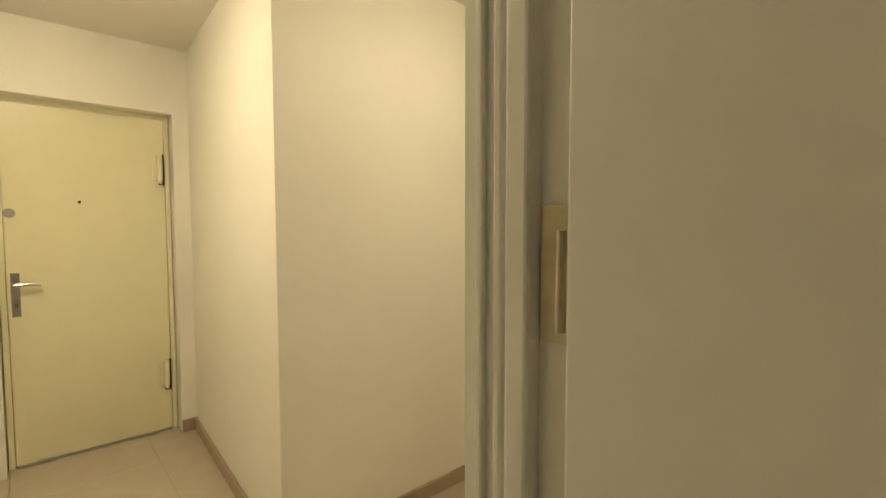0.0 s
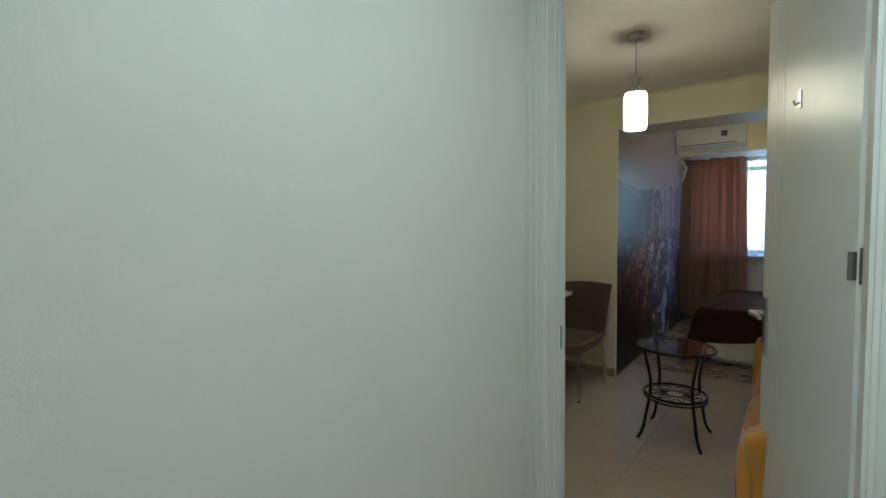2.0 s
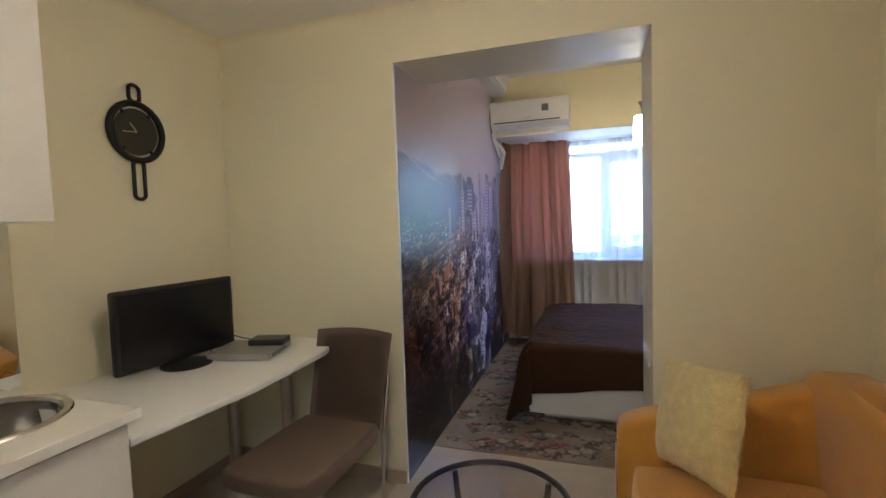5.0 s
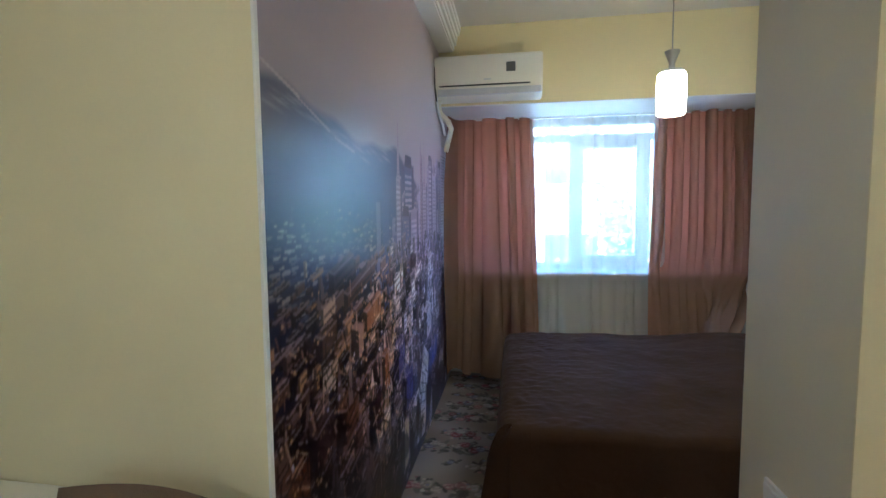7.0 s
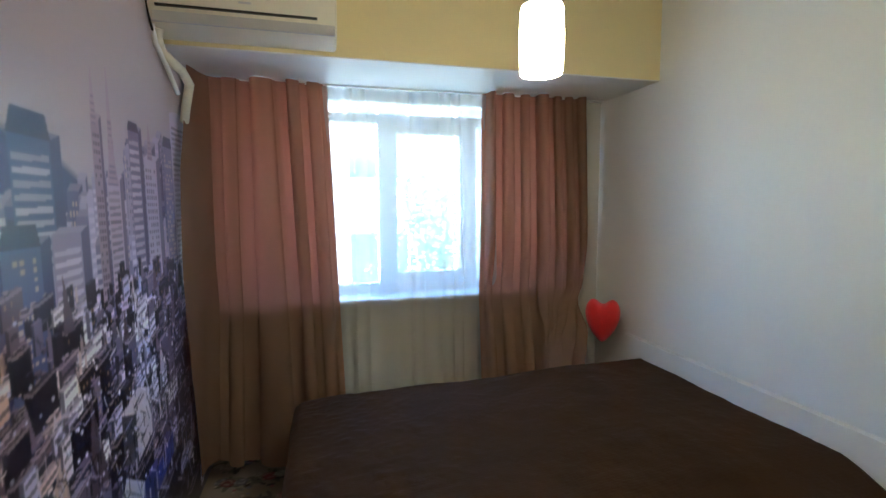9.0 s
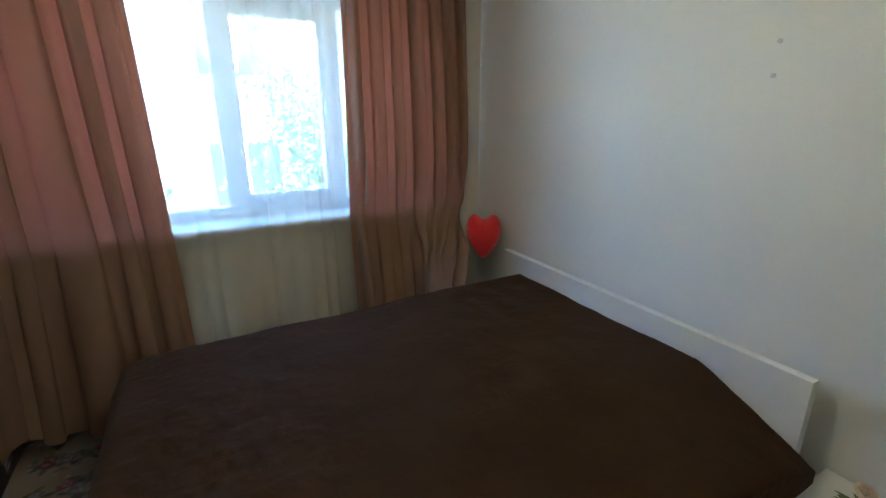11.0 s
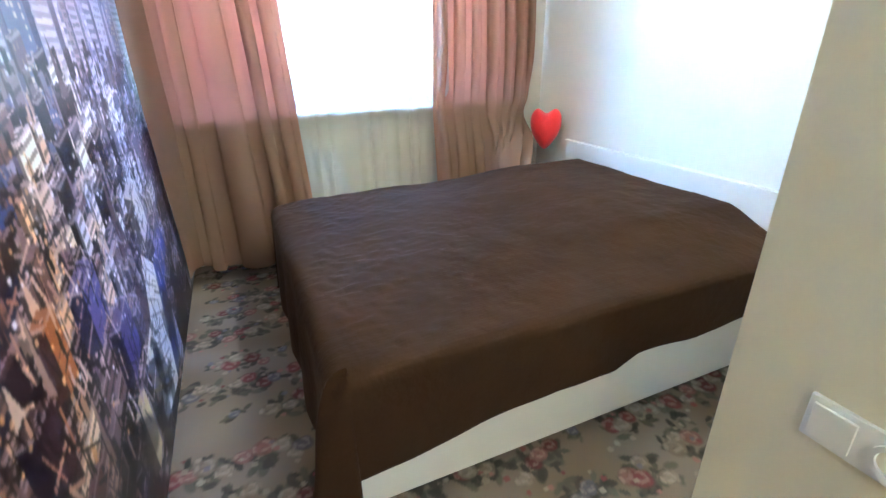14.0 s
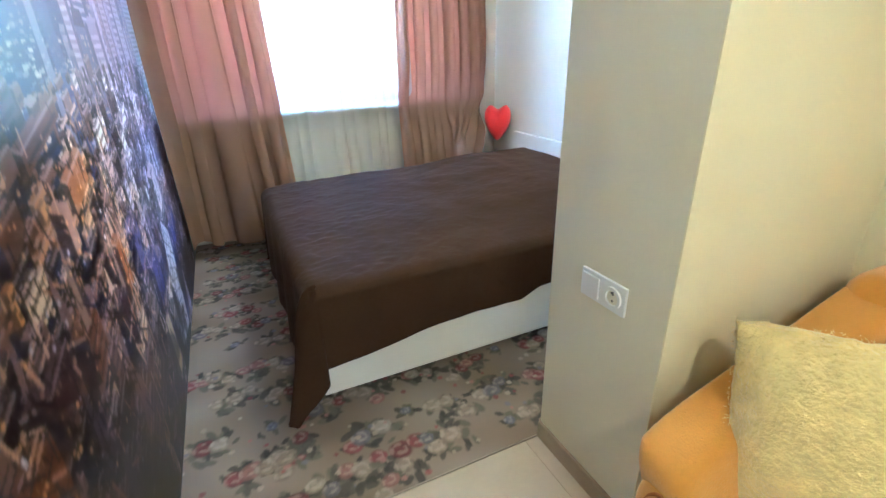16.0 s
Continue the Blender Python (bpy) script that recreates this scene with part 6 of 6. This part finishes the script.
for i in range(len(prof)):
    j = (i + 1) % len(prof)
    b.faces.new((ra[0][i], ra[0][j], ra[1][j], ra[1][i]))
b.faces.new(ra[0])
b.faces.new(ra[1][::-1])
bmesh.ops.recalc_face_normals(b, faces=b.faces[:])
bmesh.ops.bevel(b, geom=[e for e in b.edges if e.calc_face_angle(0) > 0.9], offset=0.008, segments=3, affect="EDGES")
part("body", b, ACW, ac)
part("flap", place(box((0.03, -0.006, -0.038), (0.755, 0.002, 0.036), 0.003), pose(0, -0.188, 0.040, -26, 0, 0)), ACG, ac, "grey air flap")
part("slot", box((0.045, -0.2075, 0.072), (0.68, -0.195, 0.080)), BLACKP, ac, "dark outlet slot", False)
part("display", box((0.515, -0.2075, 0.158), (0.578, -0.2035, 0.222), 0.001), DARKG, ac, "grey square display")
part("badge", box((0.36, -0.207, 0.108), (0.41, -0.2045, 0.116)), ACG, ac)
part("pipe", tube([(0.03, -0.12, 0.01), (0.018, -0.10, -0.03), (0.022, -0.06, -0.075), (0.075, 0.02, -0.125), (0.090, 0.08, -0.17), (0.055, 0.14, -0.26), (0.03, 0.20, -0.32)], 0.021, 12), TAPE, ac, "taped refrigerant pipe")
part("drain_hose", tube([(0.012, -0.14, 0.02), (0.006 + 0.01, -0.12, -0.05), (0.03, -0.02, -0.13), (0.045, 0.06, -0.22)], 0.010, 10), PVC, ac)
part("wire", tube([(0.004 + 0.006, -0.19, 0.25), (0.010, -0.20, 0.12), (0.012, -0.16, 0.02), (0.018, -0.08, -0.08)], 0.005, 8), BLACKP, ac, "black cable along the wall")

# wall plugs above the headboard
for z in (1.745, 1.638):
    w0 = thing("wall_plug", BE, 1.339, z, "small grey plastic wall plug without its screw", "wall plug", "wall plugs")
    part("plug", place(lathe([(0, 0), (0.008, 0), (0.008, 0.004), (0.003, 0.004), (0, 0.002)], 14), pose(0, 0, 0, 0, -90, 0)), ACG, w0)

# ---- outside the window ----
SOIL = material("yard_ground", (0.26, 0.245, 0.21), 0.9, var=0.3, scale=1.5)
PLASTER = material("neighbour_plaster", (0.17, 0.175, 0.18), 0.85, var=0.15, scale=1.2, bump=0.2, bump_scale=30)
DARKGLASS = material("dark_window_glass", (0.03, 0.035, 0.04), 0.1, spec=0.6)
BARK = material("bark", (0.10, 0.075, 0.05), 0.9, var=0.3, scale=30, bump=0.6, bump_scale=60)
FOLI = material("tree_leaf", (0.07, 0.12, 0.03), 0.5, var=0.35, scale=12)
fixed("ground", boxes(((-60, 3.5, -1.3), (60, 120, -1.2))), SOIL, "bare yard ground outside the window", "ground")
hs = thing("neighbour_house", 1.2, 9.0, -1.2, "grey plastered neighbouring house with windows", "house")
part("wall", box((-5, 0, 0), (6, 6, 5.2)), PLASTER, hs, smooth=False)
part("roof", boxes(((-5.3, -0.4, 5.2), (6.3, 6.4, 5.4))), DARKG, hs, smooth=False)
for k in range(5):
    for lvl in range(2):
        x = -4.2 + 2.1 * k
        w = part("window", box((x, -0.03, 0.9 + 2.4 * lvl), (x + 1.1, -0.004, 2.2 + 2.4 * lvl)), DARKGLASS, hs, smooth=False)
        part("window_frame", boxes(((x - 0.06, -0.05, 0.84 + 2.4 * lvl), (x, -0.004, 2.26 + 2.4 * lvl)), ((x + 1.1, -0.05, 0.84 + 2.4 * lvl), (x + 1.16, -0.004, 2.26 + 2.4 * lvl)), ((x + 0.52, -0.05, 0.9 + 2.4 * lvl), (x + 0.58, -0.03, 2.2 + 2.4 * lvl))), PVC, w, smooth=False)


def tree(x, y, h, seed):
    r2 = random.Random(seed)
    t = thing("tree", x, y, -1.2, "leafy green tree outside the window", "tree", "yard trees")
    part("trunk", tube([(0, 0, 0), (0.05, 0.02, h * 0.3), (-0.04, 0.05, h * 0.6), (0.02, 0, h * 0.85)], [0.11, 0.085, 0.06, 0.02], 10), BARK, t)
    tips = []
    for k in range(9):
        a, z = r2.uniform(0, math.tau), h * r2.uniform(0.3, 0.75)
        ln = r2.uniform(0.6, 1.2)
        tip = (ln * math.cos(a), ln * math.sin(a), z + ln * r2.uniform(0.3, 0.8))
        part("limb", tube([(0, 0, z), (tip[0] * 0.5, tip[1] * 0.5, z + (tip[2] - z) * 0.4), tip], [0.035, 0.022, 0.008], 7), BARK, t)
        tips.append(tip)
    b2 = bmesh.new()
    for _ in range(5200):
        c = r2.choice(tips)
        k = r2.uniform(0.2, 1.1)
        o = Vector((c[0] * k + r2.gauss(0, 0.24), c[1] * k + r2.gauss(0, 0.24), c[2] + r2.gauss(0, 0.25)))
        d = Vector((r2.uniform(-1, 1), r2.uniform(-1, 1), r2.uniform(-1, 0.4))).normalized() * r2.uniform(0.05, 0.09)
        s = d.orthogonal().normalized() * d.length * 0.32
        b2.faces.new((b2.verts.new(o), b2.verts.new(o + d * 0.5 + s), b2.verts.new(o + d), b2.verts.new(o + d * 0.5 - s)))
    tagged(part("crown", b2, FOLI, t, smooth=False), kind="stuff")


tree(-0.2, 6.0, 3.2, 3)
tree(2.6, 7.2, 4.0, 9)

# ---- floor tiles ----
floor = fixed("floor", boxes(((-1.3, -5.7, -0.12), (3.5, DEEP, -0.006)), ((-0.1, DEEP, -0.12), (BE + 0.1, WINY, 0.004))), GROUT, "glossy beige tiled floor", "floor")
tile_bm = box((0.0005, 0.0005, -0.012), (0.5995, 0.5995, 0.0), 0.0008, 1)
tile_me = bpy.data.meshes.new("tile")
tile_bm.to_mesh(tile_me)
tile_bm.free()
tile_me.materials.append(TILE)
for i in range(8):
    for j in range(10):
        x, y = -1.25 + 0.6 * i, -5.62 + 0.6 * j
        if j == 9 or (x > 2.0 and y > -4.3) or (x > 3.3):
            continue
        tl = new("tile", tile_me)
        tl.parent = floor
        tl.location = (x, y, 0)
strip = bpy.data.meshes.new("tile_strip")
tile_bm = box((0.0005, 0.0005, -0.012), (0.5995, 0.6495, 0.0), 0.0008, 1)
tile_bm.to_mesh(strip)
tile_bm.free()
strip.materials.append(TILE)
for i in range(6):
    tl = new("tile", strip)
    tl.parent = floor
    tl.location = (-1.25 + 0.6 * i, -0.22, 0)
